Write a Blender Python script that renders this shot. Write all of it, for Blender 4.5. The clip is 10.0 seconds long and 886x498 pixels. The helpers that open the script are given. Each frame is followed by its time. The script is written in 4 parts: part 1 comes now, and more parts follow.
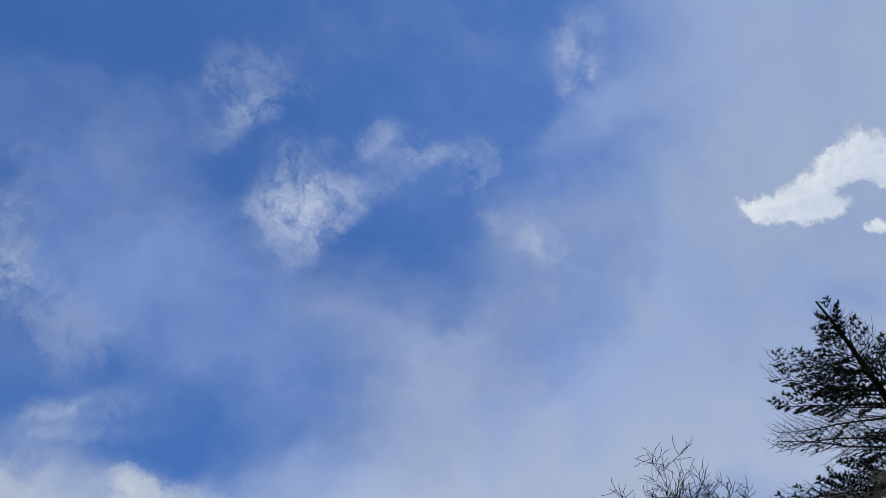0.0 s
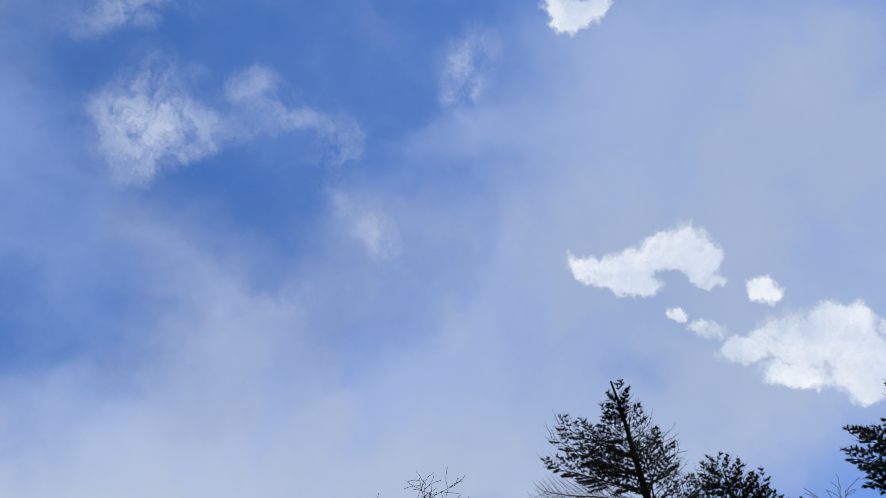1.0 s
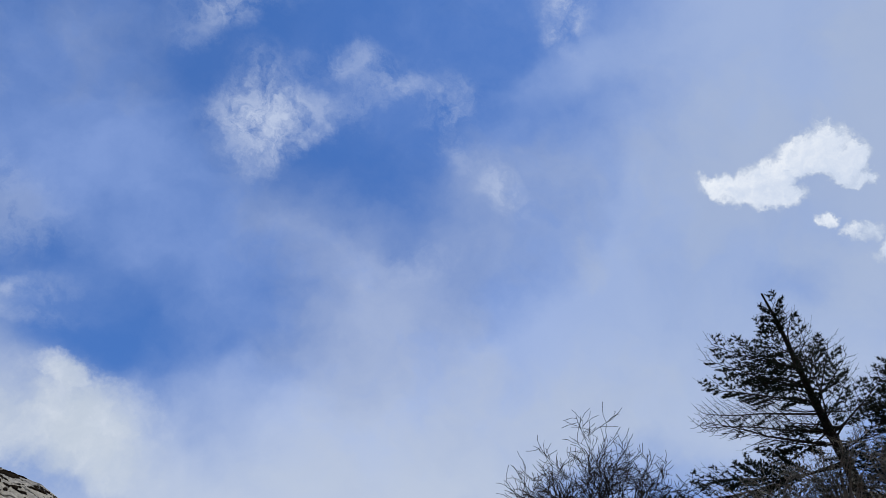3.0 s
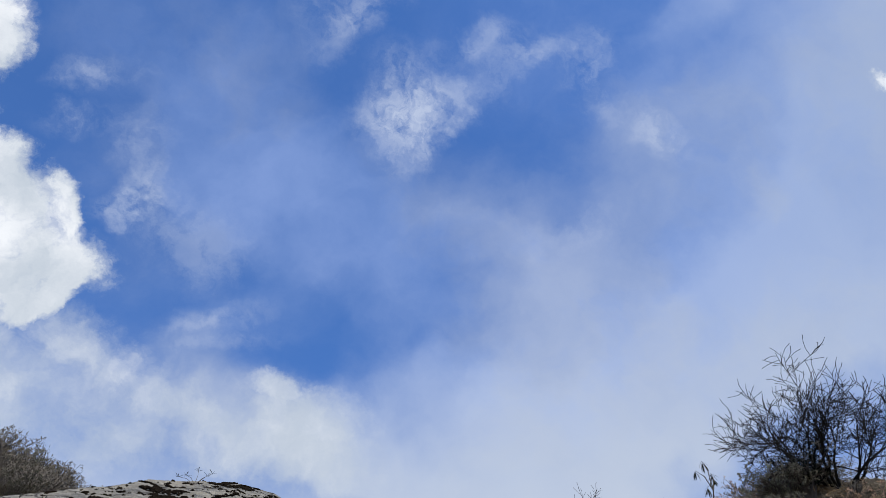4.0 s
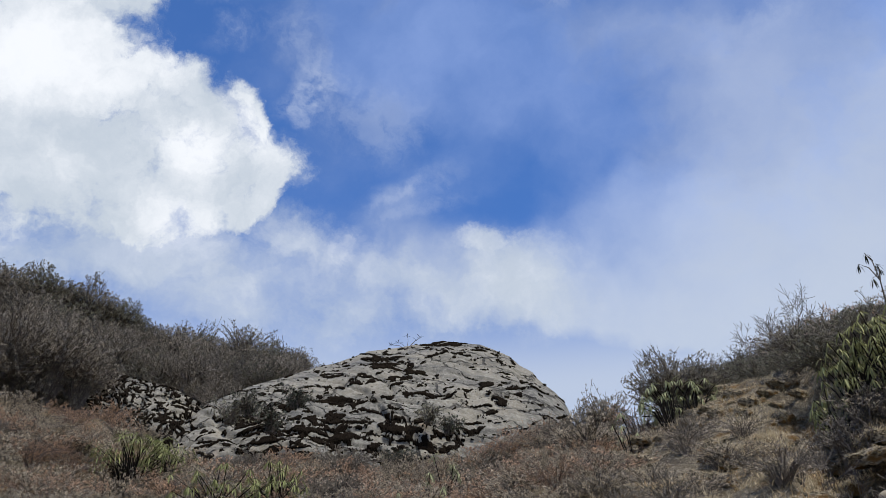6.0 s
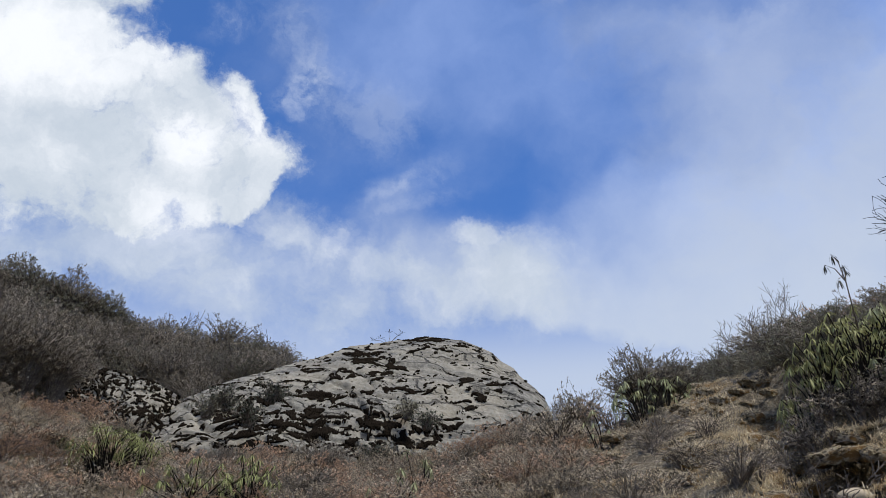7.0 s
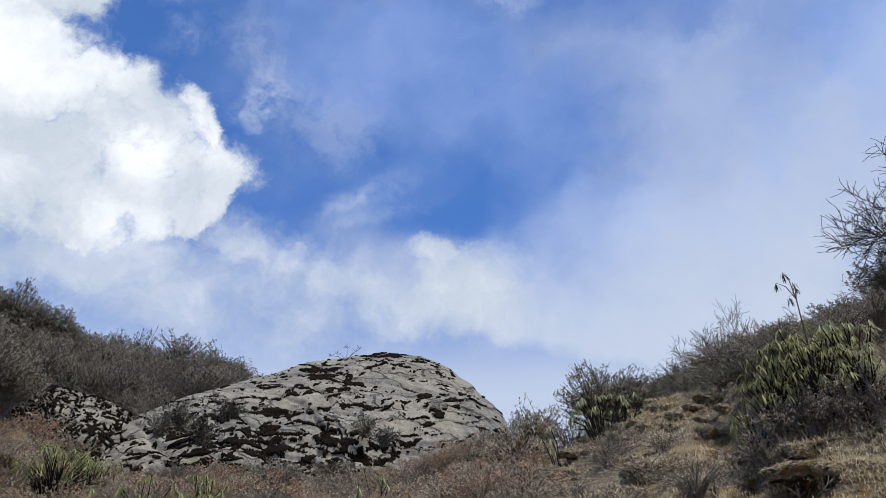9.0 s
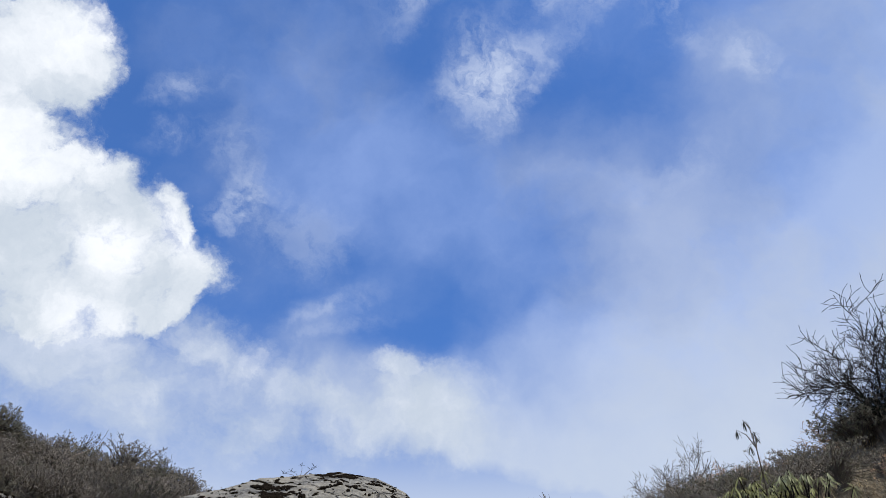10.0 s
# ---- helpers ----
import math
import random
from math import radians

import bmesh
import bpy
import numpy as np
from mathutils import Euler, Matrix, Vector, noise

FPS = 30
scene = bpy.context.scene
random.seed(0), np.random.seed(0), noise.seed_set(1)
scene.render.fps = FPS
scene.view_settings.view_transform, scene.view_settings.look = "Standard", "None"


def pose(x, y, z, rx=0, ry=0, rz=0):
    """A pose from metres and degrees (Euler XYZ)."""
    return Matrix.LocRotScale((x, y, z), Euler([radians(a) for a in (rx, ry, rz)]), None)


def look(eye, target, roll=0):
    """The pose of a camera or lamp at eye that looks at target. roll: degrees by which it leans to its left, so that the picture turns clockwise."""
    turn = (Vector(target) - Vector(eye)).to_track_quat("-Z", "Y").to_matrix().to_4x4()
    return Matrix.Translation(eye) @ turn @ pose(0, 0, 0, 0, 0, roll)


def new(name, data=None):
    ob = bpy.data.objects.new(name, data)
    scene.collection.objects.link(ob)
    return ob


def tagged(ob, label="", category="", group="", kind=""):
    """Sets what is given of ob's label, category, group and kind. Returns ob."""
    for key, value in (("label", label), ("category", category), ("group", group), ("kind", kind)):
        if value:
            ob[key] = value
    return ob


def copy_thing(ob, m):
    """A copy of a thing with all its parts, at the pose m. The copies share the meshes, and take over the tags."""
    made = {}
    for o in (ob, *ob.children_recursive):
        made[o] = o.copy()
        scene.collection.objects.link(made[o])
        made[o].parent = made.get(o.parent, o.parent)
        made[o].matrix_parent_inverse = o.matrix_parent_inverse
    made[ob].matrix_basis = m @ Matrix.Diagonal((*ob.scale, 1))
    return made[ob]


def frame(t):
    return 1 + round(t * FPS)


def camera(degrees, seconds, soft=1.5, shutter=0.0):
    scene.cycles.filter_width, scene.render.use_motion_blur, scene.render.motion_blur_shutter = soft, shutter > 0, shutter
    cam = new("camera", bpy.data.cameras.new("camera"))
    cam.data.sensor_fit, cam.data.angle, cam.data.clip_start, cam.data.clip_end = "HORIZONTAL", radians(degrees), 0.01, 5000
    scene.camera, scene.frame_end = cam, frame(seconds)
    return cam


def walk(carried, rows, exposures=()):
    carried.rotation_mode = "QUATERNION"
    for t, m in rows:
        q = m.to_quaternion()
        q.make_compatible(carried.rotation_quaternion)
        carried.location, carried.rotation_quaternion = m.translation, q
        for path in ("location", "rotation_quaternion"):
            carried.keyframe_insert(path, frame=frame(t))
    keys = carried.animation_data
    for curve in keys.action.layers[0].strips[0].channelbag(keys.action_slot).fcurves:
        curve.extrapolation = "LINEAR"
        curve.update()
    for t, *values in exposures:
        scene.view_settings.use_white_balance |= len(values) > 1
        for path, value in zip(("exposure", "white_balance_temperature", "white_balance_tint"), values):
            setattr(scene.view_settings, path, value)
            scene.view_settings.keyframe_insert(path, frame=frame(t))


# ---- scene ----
# the camera: a phone held at eye height by someone who stands and takes a step
cam = camera(56.5, 10.0, soft=0.5)


def aim(x, y, z, yaw, pitch, roll):
    return pose(x, y, z, 90 + pitch, 0, yaw) @ pose(0, 0, 0, 0, 0, roll)


walk(cam, [
    (0, aim(0.000, 0.000, 1.600, -27.30, 50.32, -3.85)),
    (0.5, aim(-0.067, -0.049, 1.708, -37.63, 49.66, -1.56)),
    (1, aim(-0.166, -0.073, 1.773, -44.81, 49.17, 0.28)),
    (1.5, aim(-0.203, -0.073, 1.810, -48.15, 49.41, 0.82)),
    (2, aim(-0.189, -0.065, 1.796, -48.21, 49.50, 1.06)),
    (2.5, aim(-0.144, -0.037, 1.772, -42.26, 48.08, 1.63)),
    (3, aim(-0.052, -0.006, 1.763, -31.68, 45.71, 1.17)),
    (3.2, aim(-0.054, 0.009, 1.732, -27.48, 45.00, 0.99)),
    (4.3, aim(0.029, -0.192, 1.748, -10.50, 42.36, 2.58)),
    (4.5, aim(0.048, -0.281, 1.706, -6.68, 40.86, 3.12)),
    (5, aim(0.253, -0.372, 1.703, -0.48, 36.76, 1.69)),
    (5.5, aim(0.413, -0.507, 1.688, 0.39, 33.58, -0.71)),
    (5.7, aim(0.437, -0.595, 1.662, 0.77, 32.81, -0.79)),
    (6.8, aim(0.797, -0.672, 1.658, 0.77, 32.28, 0.01)),
    (7, aim(0.787, -0.674, 1.667, 0.45, 32.15, -0.21)),
    (7.5, aim(0.772, -0.673, 1.663, 0.00, 32.05, -0.40)),
    (8, aim(0.778, -0.668, 1.661, -0.44, 32.00, -0.60)),
    (8.5, aim(0.769, -0.665, 1.661, -0.70, 32.01, -0.65)),
    (9, aim(0.774, -0.685, 1.682, -3.04, 33.12, -1.78)),
    (9.3, aim(0.754, -0.715, 1.681, -3.98, 35.20, -1.72)),
    (9.5, aim(0.755, -0.742, 1.708, -4.45, 36.83, -1.35)),
    (9.8, aim(0.737, -0.801, 1.734, -5.28, 39.43, -0.30)),
    (10, aim(0.754, -0.813, 1.743, -5.96, 41.10, 0.19)),
], exposures=[(0.0, -0.18), (0.5, -0.04), (1.0, -0.03), (1.5, -0.10), (2.0, -0.15), (2.5, -0.11), (3.0, -0.01), (5.5, 0.01), (7.5, 0.09), (10.0, 0.12)])

# ---- sky, clouds and sun ----
SUN_AZ, SUN_EL = -140.0, 60.0       # degrees left of the y axis, degrees up


def towards(az, el):
    a, e = radians(az), radians(el)
    return Vector((-math.sin(a) * math.cos(e), math.cos(a) * math.cos(e), math.sin(e)))


sun = new("sun", bpy.data.lights.new("sun", "SUN"))
sun.data.energy, sun.data.angle, sun.data.color = 4.5, radians(4), (1.0, 0.95, 0.87)
sun.matrix_world = look(towards(SUN_AZ, SUN_EL) * 60, (0, 0, 0))

# each cloud or gap: azimuth, elevation, half length, half width, turn (degrees), weight
VEIL_RIGHT = [
    (-74.1, 53.8, 15.7, 12.3, -24, 0.6),
    (-65.8, 40.3, 13.5, 9.6, -14, 0.55),
    (-81.6, 42.6, 9.5, 13.8, -27, 0.3),
    (-39.8, 37.5, 10.5, 4.5, 23, 0.5),
    (-33.2, 32.6, 9.4, 3.2, 16, 0.15),
    (-50.6, 44.4, 2.3, 7.7, -4, 0.2),
    (-83.5, 51.9, 11.8, 12.4, -28, 0.25),
    (-67, 53.2, 9.9, 8.7, -38, 0.3),
    (-45.9, 57.4, 3.5, 1.9, 19, 0.3),
    (-52.1, 36.9, 7.5, 8.2, -20, 0.4),
    (-50.9, 33.7, 14.1, 8, -10, 0.4),
]
VEIL_LEFT = [
    (-22.5, 36, 14.7, 11, -14, 0.6),
    (-6.9, 45.3, 10.5, 5.5, -5, 0.5),
    (-16.1, 38.3, 8.1, 7.5, -10, 0.15),
    (3.6, 35.9, 6.2, 2.3, 22, 0.3),
    (7.8, 28.7, 18.6, 3.5, 3, 0.5),
    (-14.5, 29.6, 15.4, 5, -8, 0.45),
    (-21.5, 23.3, 13.7, 5.5, -9, 0.3),
    (-24.2, 47.6, 7.4, 11.2, -10, 0.2),
    (4.9, 48.8, 9.5, 5.7, 28, 0.35),
    (-43.2, 48, 7, 5.8, -29, 0.5),
    (15.1, 52.7, 7.3, 3.2, 27, 0.3),
]
GAPS = [
    (-17.6, 46.6, 9.1, 5.6, 21, 0.4),
    (3.5, 43.6, 5.8, 8.5, 10, 0.22),
    (10.6, 38.6, 2.7, 5.7, 26, 0.25),
    (-4.5, 32.7, 3.5, 2.4, -3, 0.2),
    (-16.1, 31.6, 2.7, 1.9, -2, 0.2),
    (-62.3, 40.1, 2.2, 1.1, -32, 0.2),
    (-5, 53.5, 2.7, 4.5, 1, 0.2),
    (-10.9, 37.6, 7.5, 4.9, 34, 0.38),
    (-5.9, 33.4, 5.1, 3.9, -4, 0.12),
]
WISPS_HIGH = [
    (-8.5, 52.3, 2, 1.6, 31, 0.6),
    (-11.4, 54.1, 2.5, 2.5, 49, 0.5),
    (-15.3, 53.2, 3.2, 1.5, 35, 0.6),
    (-12.4, 50.3, 1.7, 1.1, 26, 0.6),
    (-19.6, 57.9, 2.5, 0.9, 12, 0.45),
    (-24.7, 56.5, 2.2, 0.9, 2, 0.5),
    (-31.8, 54.3, 1.2, 2.7, 31, 0.5),
    (-38.5, 49.4, 1, 2, 30, 0.7),
    (-33.2, 56.4, 1.2, 1.5, 20, 0.35),
    (-3.5, 58, 3, 1, 37, 0.35),
    (-48.3, 60.8, 1.2, 1.9, -22, 0.6),
    (-28.3, 44.4, 2.6, 1, 12, 0.25),
    (-1.5, 59.9, 3, 2.2, 39, 0.4),
]
WISPS_LEFT = [
    (13.7, 46, 1.5, 2.1, 28, 0.35),
    (10.4, 42.5, 2.2, 1.6, 23, 0.35),
    (5.7, 40.8, 2.9, 1.8, 19, 0.3),
    (-48.2, 62, 1.5, 1.8, -22, 0.5),
    (13.3, 42, 1.7, 0.7, 38, 0.7),
    (20, 45.9, 2.2, 0.7, 29, 0.4),
    (3.5, 34.9, 3.1, 0.6, 22, 0.3),
    (20.7, 49, 2.1, 0.9, 40, 0.5),
    (12.1, 43.7, 1.3, 1.1, 47, 0.5),
    (4, 36.6, 3.1, 0.7, 25, 0.5),
]
LEFT_CUMULUS = [
    (35.2, 39.5, 6.5, 3.9, 24, 1),
    (22.7, 39.4, 3.8, 3.3, -17, 1),
    (17.8, 36.4, 2.6, 3.4, 10, 1),
    (27.2, 34.7, 9.4, 4.7, 16, 0.95),
    (26.8, 40.7, 4.3, 2.2, -9, 0.95),
    (18.2, 40.6, 1.3, 2.2, 32, 0.9),
    (36.3, 43.1, 4.9, 2, 26, 0.9),
    (33.1, 47.5, 3.8, 3.7, 31, 0.95),
]
LEFT_SUNLIT = [
    (35.2, 40.5, 4, 2.3, 24, 0.8),
    (21.9, 38, 2.1, 1.8, 13, 0.8),
    (18.1, 39.8, 1.3, 2.6, 31, 0.6),
    (28.6, 41.8, 3.3, 1.4, -2, 0.6),
    (32.9, 48.7, 3.1, 2.4, 31, 0.6),
    (22.5, 33, 2.1, 0.9, 12, 0.3),
    (29.6, 40.3, 3.4, 1.4, 14, 0.6),
]
LOW_CUMULUS = [
    (-2.6, 32.5, 1.8, 1.1, -22, 0.8),
    (-4.8, 30.9, 2.7, 1.2, -18, 0.75),
    (-1.6, 29.8, 5.1, 1.2, -1, 0.5),
    (7, 30.9, 4.7, 2, -12, 0.45),
    (10.3, 27.9, 11.3, 2.3, 4, 0.5),
    (2.7, 30.4, 7.6, 1.7, -4, 0.6),
    (-5.3, 31.1, 3.1, 1.9, -26, 0.7),
    (20.3, 29.2, 10.6, 2.2, 10, 0.5),
    (-4.2, 29.5, 5, 3, -5, 0.75),
    (25.9, 30.1, 10.1, 2.6, 13, 0.8),
    (12.7, 32.8, 4.6, 2.1, -14, 0.6),
]
RIGHT_PUFF = [
    (-59.9, 47.4, 1.4, 1, -11, 1),
    (-63.8, 46.5, 1.9, 1.6, -14, 1),
    (-67.6, 46.8, 2, 1.4, -17, 1),
    (-69.5, 45.5, 1.4, 1.1, -39, 1),
    (-63.9, 45, 2, 1.1, -13, 0.95),
    (-61.6, 46.5, 1.9, 1.2, -12, 1),
    (-70.2, 44.2, 1.1, 0.5, -39, 0.8),
    (-64.8, 64.1, 1.9, 1.3, -37, 0.95),
    (-68.2, 64, 1.2, 0.8, -21, 0.9),
    (-98.8, 55.7, 1.2, 0.5, -44, 0.9),
]
RIGHT_BANK = [
    (-66.7, 42.4, 0.5, 0.7, 16, 0.8),
    (-68.3, 41, 1.4, 0.6, -16, 0.85),
    (-70.6, 39.2, 1.8, 1.1, -17, 0.95),
    (-74.4, 42.5, 0.8, 0.7, -42, 0.75),
    (-75.1, 38.9, 2.5, 1.9, -20, 1),
    (-77.7, 38.2, 2.4, 2, -44, 1),
    (-78.5, 35.8, 1.9, 1.4, -55, 1),
    (-74.9, 36.7, 3.4, 1.1, -19, 0.8),
    (-78.9, 36.1, 1.9, 1.6, -40, 0.95),
    (-82.9, 36.2, 1.2, 1.2, -21, 0.95),
    (-81.3, 37.3, 0.6, 0.6, -20, 0.7),
]


class Tree:
    """Short forms for shader nodes."""

    def __init__(self, owner):
        owner.use_nodes = True
        self.nt = owner.node_tree
        self.nt.nodes.clear()

    def put(self, kind, **values):
        n = self.nt.nodes.new(kind)
        for key, value in values.items():
            setattr(n, key, value)
        return n

    def link(self, a, b):
        self.nt.links.new(a, b)

    def feed(self, socket, value):
        if isinstance(value, bpy.types.NodeSocket):
            self.link(value, socket)
        elif value is not None:
            socket.default_value = value

    def math(self, op, a, b=None, c=None, clamp=False):
        n = self.put("ShaderNodeMath", operation=op, use_clamp=clamp)
        for s, v in zip(n.inputs, (a, b, c)):
            self.feed(s, v)
        return n.outputs[0]

    def vec(self, op, a, b=None, scale=None):
        n = self.put("ShaderNodeVectorMath", operation=op)
        self.feed(n.inputs[0], a)
        self.feed(n.inputs[1], b)
        if scale is not None:
            self.feed(n.inputs["Scale"], scale)
        return n.outputs["Value"] if op in ("LENGTH", "DOT_PRODUCT") else n.outputs[0]

    def noise(self, vector, scale, detail=4.0, rough=0.55, lac=2.0, distort=0.0, color=False):
        n = self.put("ShaderNodeTexNoise")
        self.feed(n.inputs["Vector"], vector)
        for k, v in (("Scale", scale), ("Detail", detail), ("Roughness", rough), ("Lacunarity", lac), ("Distortion", distort)):
            n.inputs[k].default_value = v
        return n.outputs["Color" if color else "Fac"]

    def ramp(self, value, a, b, lo=0.0, hi=1.0, smooth=True):
        n = self.put("ShaderNodeMapRange", interpolation_type="SMOOTHSTEP" if smooth else "LINEAR")
        for s, v in zip(n.inputs, (value, a, b, lo, hi)):
            self.feed(s, v)
        return n.outputs[0]

    def mix(self, fac, a, b, blend="MIX"):
        n = self.put("ShaderNodeMix", data_type="RGBA", blend_type=blend)
        for i, v in ((0, fac), (6, a), (7, b)):
            self.feed(n.inputs[i], (*v, 1) if isinstance(v, tuple) and len(v) == 3 else v)
        return n.outputs[2]

    def mapping(self, vector, scale=(1, 1, 1), rot=(0, 0, 0), loc=(0, 0, 0), kind="POINT"):
        n = self.put("ShaderNodeMapping", vector_type=kind)
        self.feed(n.inputs[0], vector)
        n.inputs[1].default_value, n.inputs[2].default_value, n.inputs[3].default_value = loc, rot, scale
        return n.outputs[0]


def blob_field(t, way, clouds, edge, join="ADD"):
    """Sum (or largest) of soft ovals on the dome of the sky; each one is nudged a hair by those laid before it."""
    total, here = None, way
    for az, el, half_a, half_b, turn, weight in clouds:
        c = towards(az, el)
        east = Vector((math.cos(radians(az)), math.sin(radians(az)), 0))
        up = east.cross(c)
        k = radians(turn)
        e1 = east * math.cos(k) + up * math.sin(k)
        m = Matrix((e1, c.cross(e1), c)).transposed()
        if total is not None:
            push = t.put("ShaderNodeVectorMath", operation="MULTIPLY_ADD")
            t.link(total, push.inputs[0])
            push.inputs[1].default_value = (0.0, 0.0, 0.003)
            t.link(way, push.inputs[2])
            here = push.outputs[0]
        local = t.mapping(here, (math.tan(radians(half_a)), math.tan(radians(half_b)), 0.6), m.to_euler(), c, "TEXTURE")
        v = t.ramp(t.vec("LENGTH", local), 1.0 + edge, max(0.0, 1.0 - edge), 0.0, weight)
        total = v if total is None else t.math("ADD" if join == "ADD" else "MAXIMUM", total, v)
    return total


world = bpy.data.worlds.new("sky")
scene.world = world
t = Tree(world)
way = t.put("ShaderNodeTexCoord").outputs["Generated"]


def warped(scale, amount, detail):
    n = t.noise(way, scale, detail, 0.6, color=True)
    return t.vec("ADD", way, t.vec("SCALE", t.vec("SUBTRACT", n, (0.5, 0.5, 0.5)), scale=amount))


soft_way = t.vec("ADD", warped(2.6, 0.20, 4.0), t.vec("SCALE", t.vec("SUBTRACT", t.noise(way, 11.0, 6.0, 0.6, color=True), (0.5, 0.5, 0.5)), scale=0.07))
curl_way = t.vec("ADD", warped(11.0, 0.075, 8.0), t.vec("SCALE", t.vec("SUBTRACT", t.noise(way, 38.0, 6.0, 0.65, color=True), (0.5, 0.5, 0.5)), scale=0.030))
billow = t.noise(soft_way, 4.2, 8.0, 0.55)
fine = t.noise(curl_way, 13.0, 9.0, 0.62)
thread = t.noise(t.mapping(curl_way, (1.0, 1.0, 0.7)), 26.0, 7.0, 0.68, distort=0.4)

# thin veil with gaps of blue in it
height = t.put("ShaderNodeSeparateXYZ")
t.link(way, height.inputs[0])
lowness = t.ramp(height.outputs[2], 0.72, 0.38)
veil = blob_field(t, soft_way, VEIL_RIGHT + VEIL_LEFT, 0.6)
gaps = blob_field(t, soft_way, GAPS, 0.7)
haze = t.ramp(height.outputs[2], 0.52, 0.36, 0.0, 0.75)
veil = t.math("MAXIMUM", t.math("SUBTRACT", t.math("MULTIPLY", veil, 1.0, clamp=True), gaps), haze)
veil = t.math("ADD", veil, t.math("MULTIPLY_ADD", billow, 0.95, -0.475))
veil = t.math("ADD", veil, t.math("MULTIPLY_ADD", fine, 0.30, -0.15))
veil = t.math("MAXIMUM", t.ramp(veil, -0.12, 1.18, 0.04, 0.95), t.ramp(height.outputs[2], 0.52, 0.38, 0.0, 0.85))
# torn wisps
wisp = blob_field(t, curl_way, WISPS_HIGH + WISPS_LEFT, 0.85)
wisp = t.math("MULTIPLY", wisp, t.math("MULTIPLY", t.ramp(fine, 0.32, 0.60), t.ramp(thread, 0.22, 0.60)))
wisp = t.math("MULTIPLY", wisp, 0.85, clamp=True)
# heaped clouds
left = blob_field(t, curl_way, LEFT_CUMULUS, 0.45, "MAX")
low = blob_field(t, curl_way, LOW_CUMULUS, 0.95, "MAX")
right = blob_field(t, curl_way, RIGHT_PUFF + RIGHT_BANK, 0.55, "MAX")
torn = t.math("ADD", t.math("MULTIPLY_ADD", fine, 0.8, -0.40), t.math("MULTIPLY_ADD", thread, 0.45, -0.225))
left = t.math("MULTIPLY", t.ramp(t.math("ADD", left, t.math("MULTIPLY", torn, 1.9)), 0.10, 0.85), t.ramp(left, 0.0, 0.2))
low = t.math("MULTIPLY", t.ramp(t.math("ADD", low, t.math("MULTIPLY_ADD", fine, 1.0, -0.50)), 0.1, 0.8), t.ramp(low, 0.0, 0.25))
right = t.math("MULTIPLY", t.ramp(t.math("ADD", right, t.math("MULTIPLY", torn, 2.3)), 0.18, 0.82, 0.0, 0.97), t.ramp(right, 0.0, 0.25))
heap = t.math("MAXIMUM", t.math("MAXIMUM", left, t.math("MULTIPLY", low, 0.75)), right)

sky = t.put("ShaderNodeTexSky", sky_type="NISHITA", sun_disc=False)
sky.sun_elevation, sky.sun_rotation = radians(SUN_EL), radians(-SUN_AZ)
sky.altitude, sky.air_density, sky.dust_density, sky.ozone_density = 3200, 1.0, 0.3, 2.5
blue = t.vec("MULTIPLY", sky.outputs[0], (0.081, 0.152, 0.232))
veil_tone = t.mix(t.ramp(t.noise(soft_way, 3.6, 6.0, 0.55), 0.43, 0.57), (0.320, 0.445, 0.80), (0.41, 0.495, 0.71))
greyer = t.ramp(t.vec("DOT_PRODUCT", way, tuple(towards(-85, 38))), 0.70, 0.97, 0.0, 0.65)
veil_tone = t.mix(greyer, veil_tone, (0.39, 0.48, 0.66))
veil_tone = t.mix(lowness, veil_tone, (0.565, 0.635, 0.75))
shade = t.noise(curl_way, 8.0, 8.0, 0.6)
lit = t.math("ADD", t.math("MULTIPLY_ADD", t.math("ADD", shade, t.math("MULTIPLY", torn, 0.7)), 1.7, -0.62), blob_field(t, curl_way, LEFT_SUNLIT, 0.8, "MAX"))
heap_tone = t.mix(t.ramp(lit, 0.0, 1.15), (0.55, 0.62, 0.71), (0.92, 0.95, 1.0))
heap_tone = t.mix(right, heap_tone, t.mix(t.ramp(t.math("ADD", shade, torn), 0.25, 0.75), (0.58, 0.67, 0.84), (0.93, 0.96, 1.0)))
colour = t.mix(veil, blue, veil_tone)
colour = t.mix(wisp, colour, (0.56, 0.64, 0.82))
colour = t.mix(heap, colour, heap_tone)
back = t.put("ShaderNodeBackground")
t.link(colour, back.inputs[0])
back.inputs[1].default_value = 1.0
t.link(back.outputs[0], t.put("ShaderNodeOutputWorld").inputs[0])

# ---- materials ----


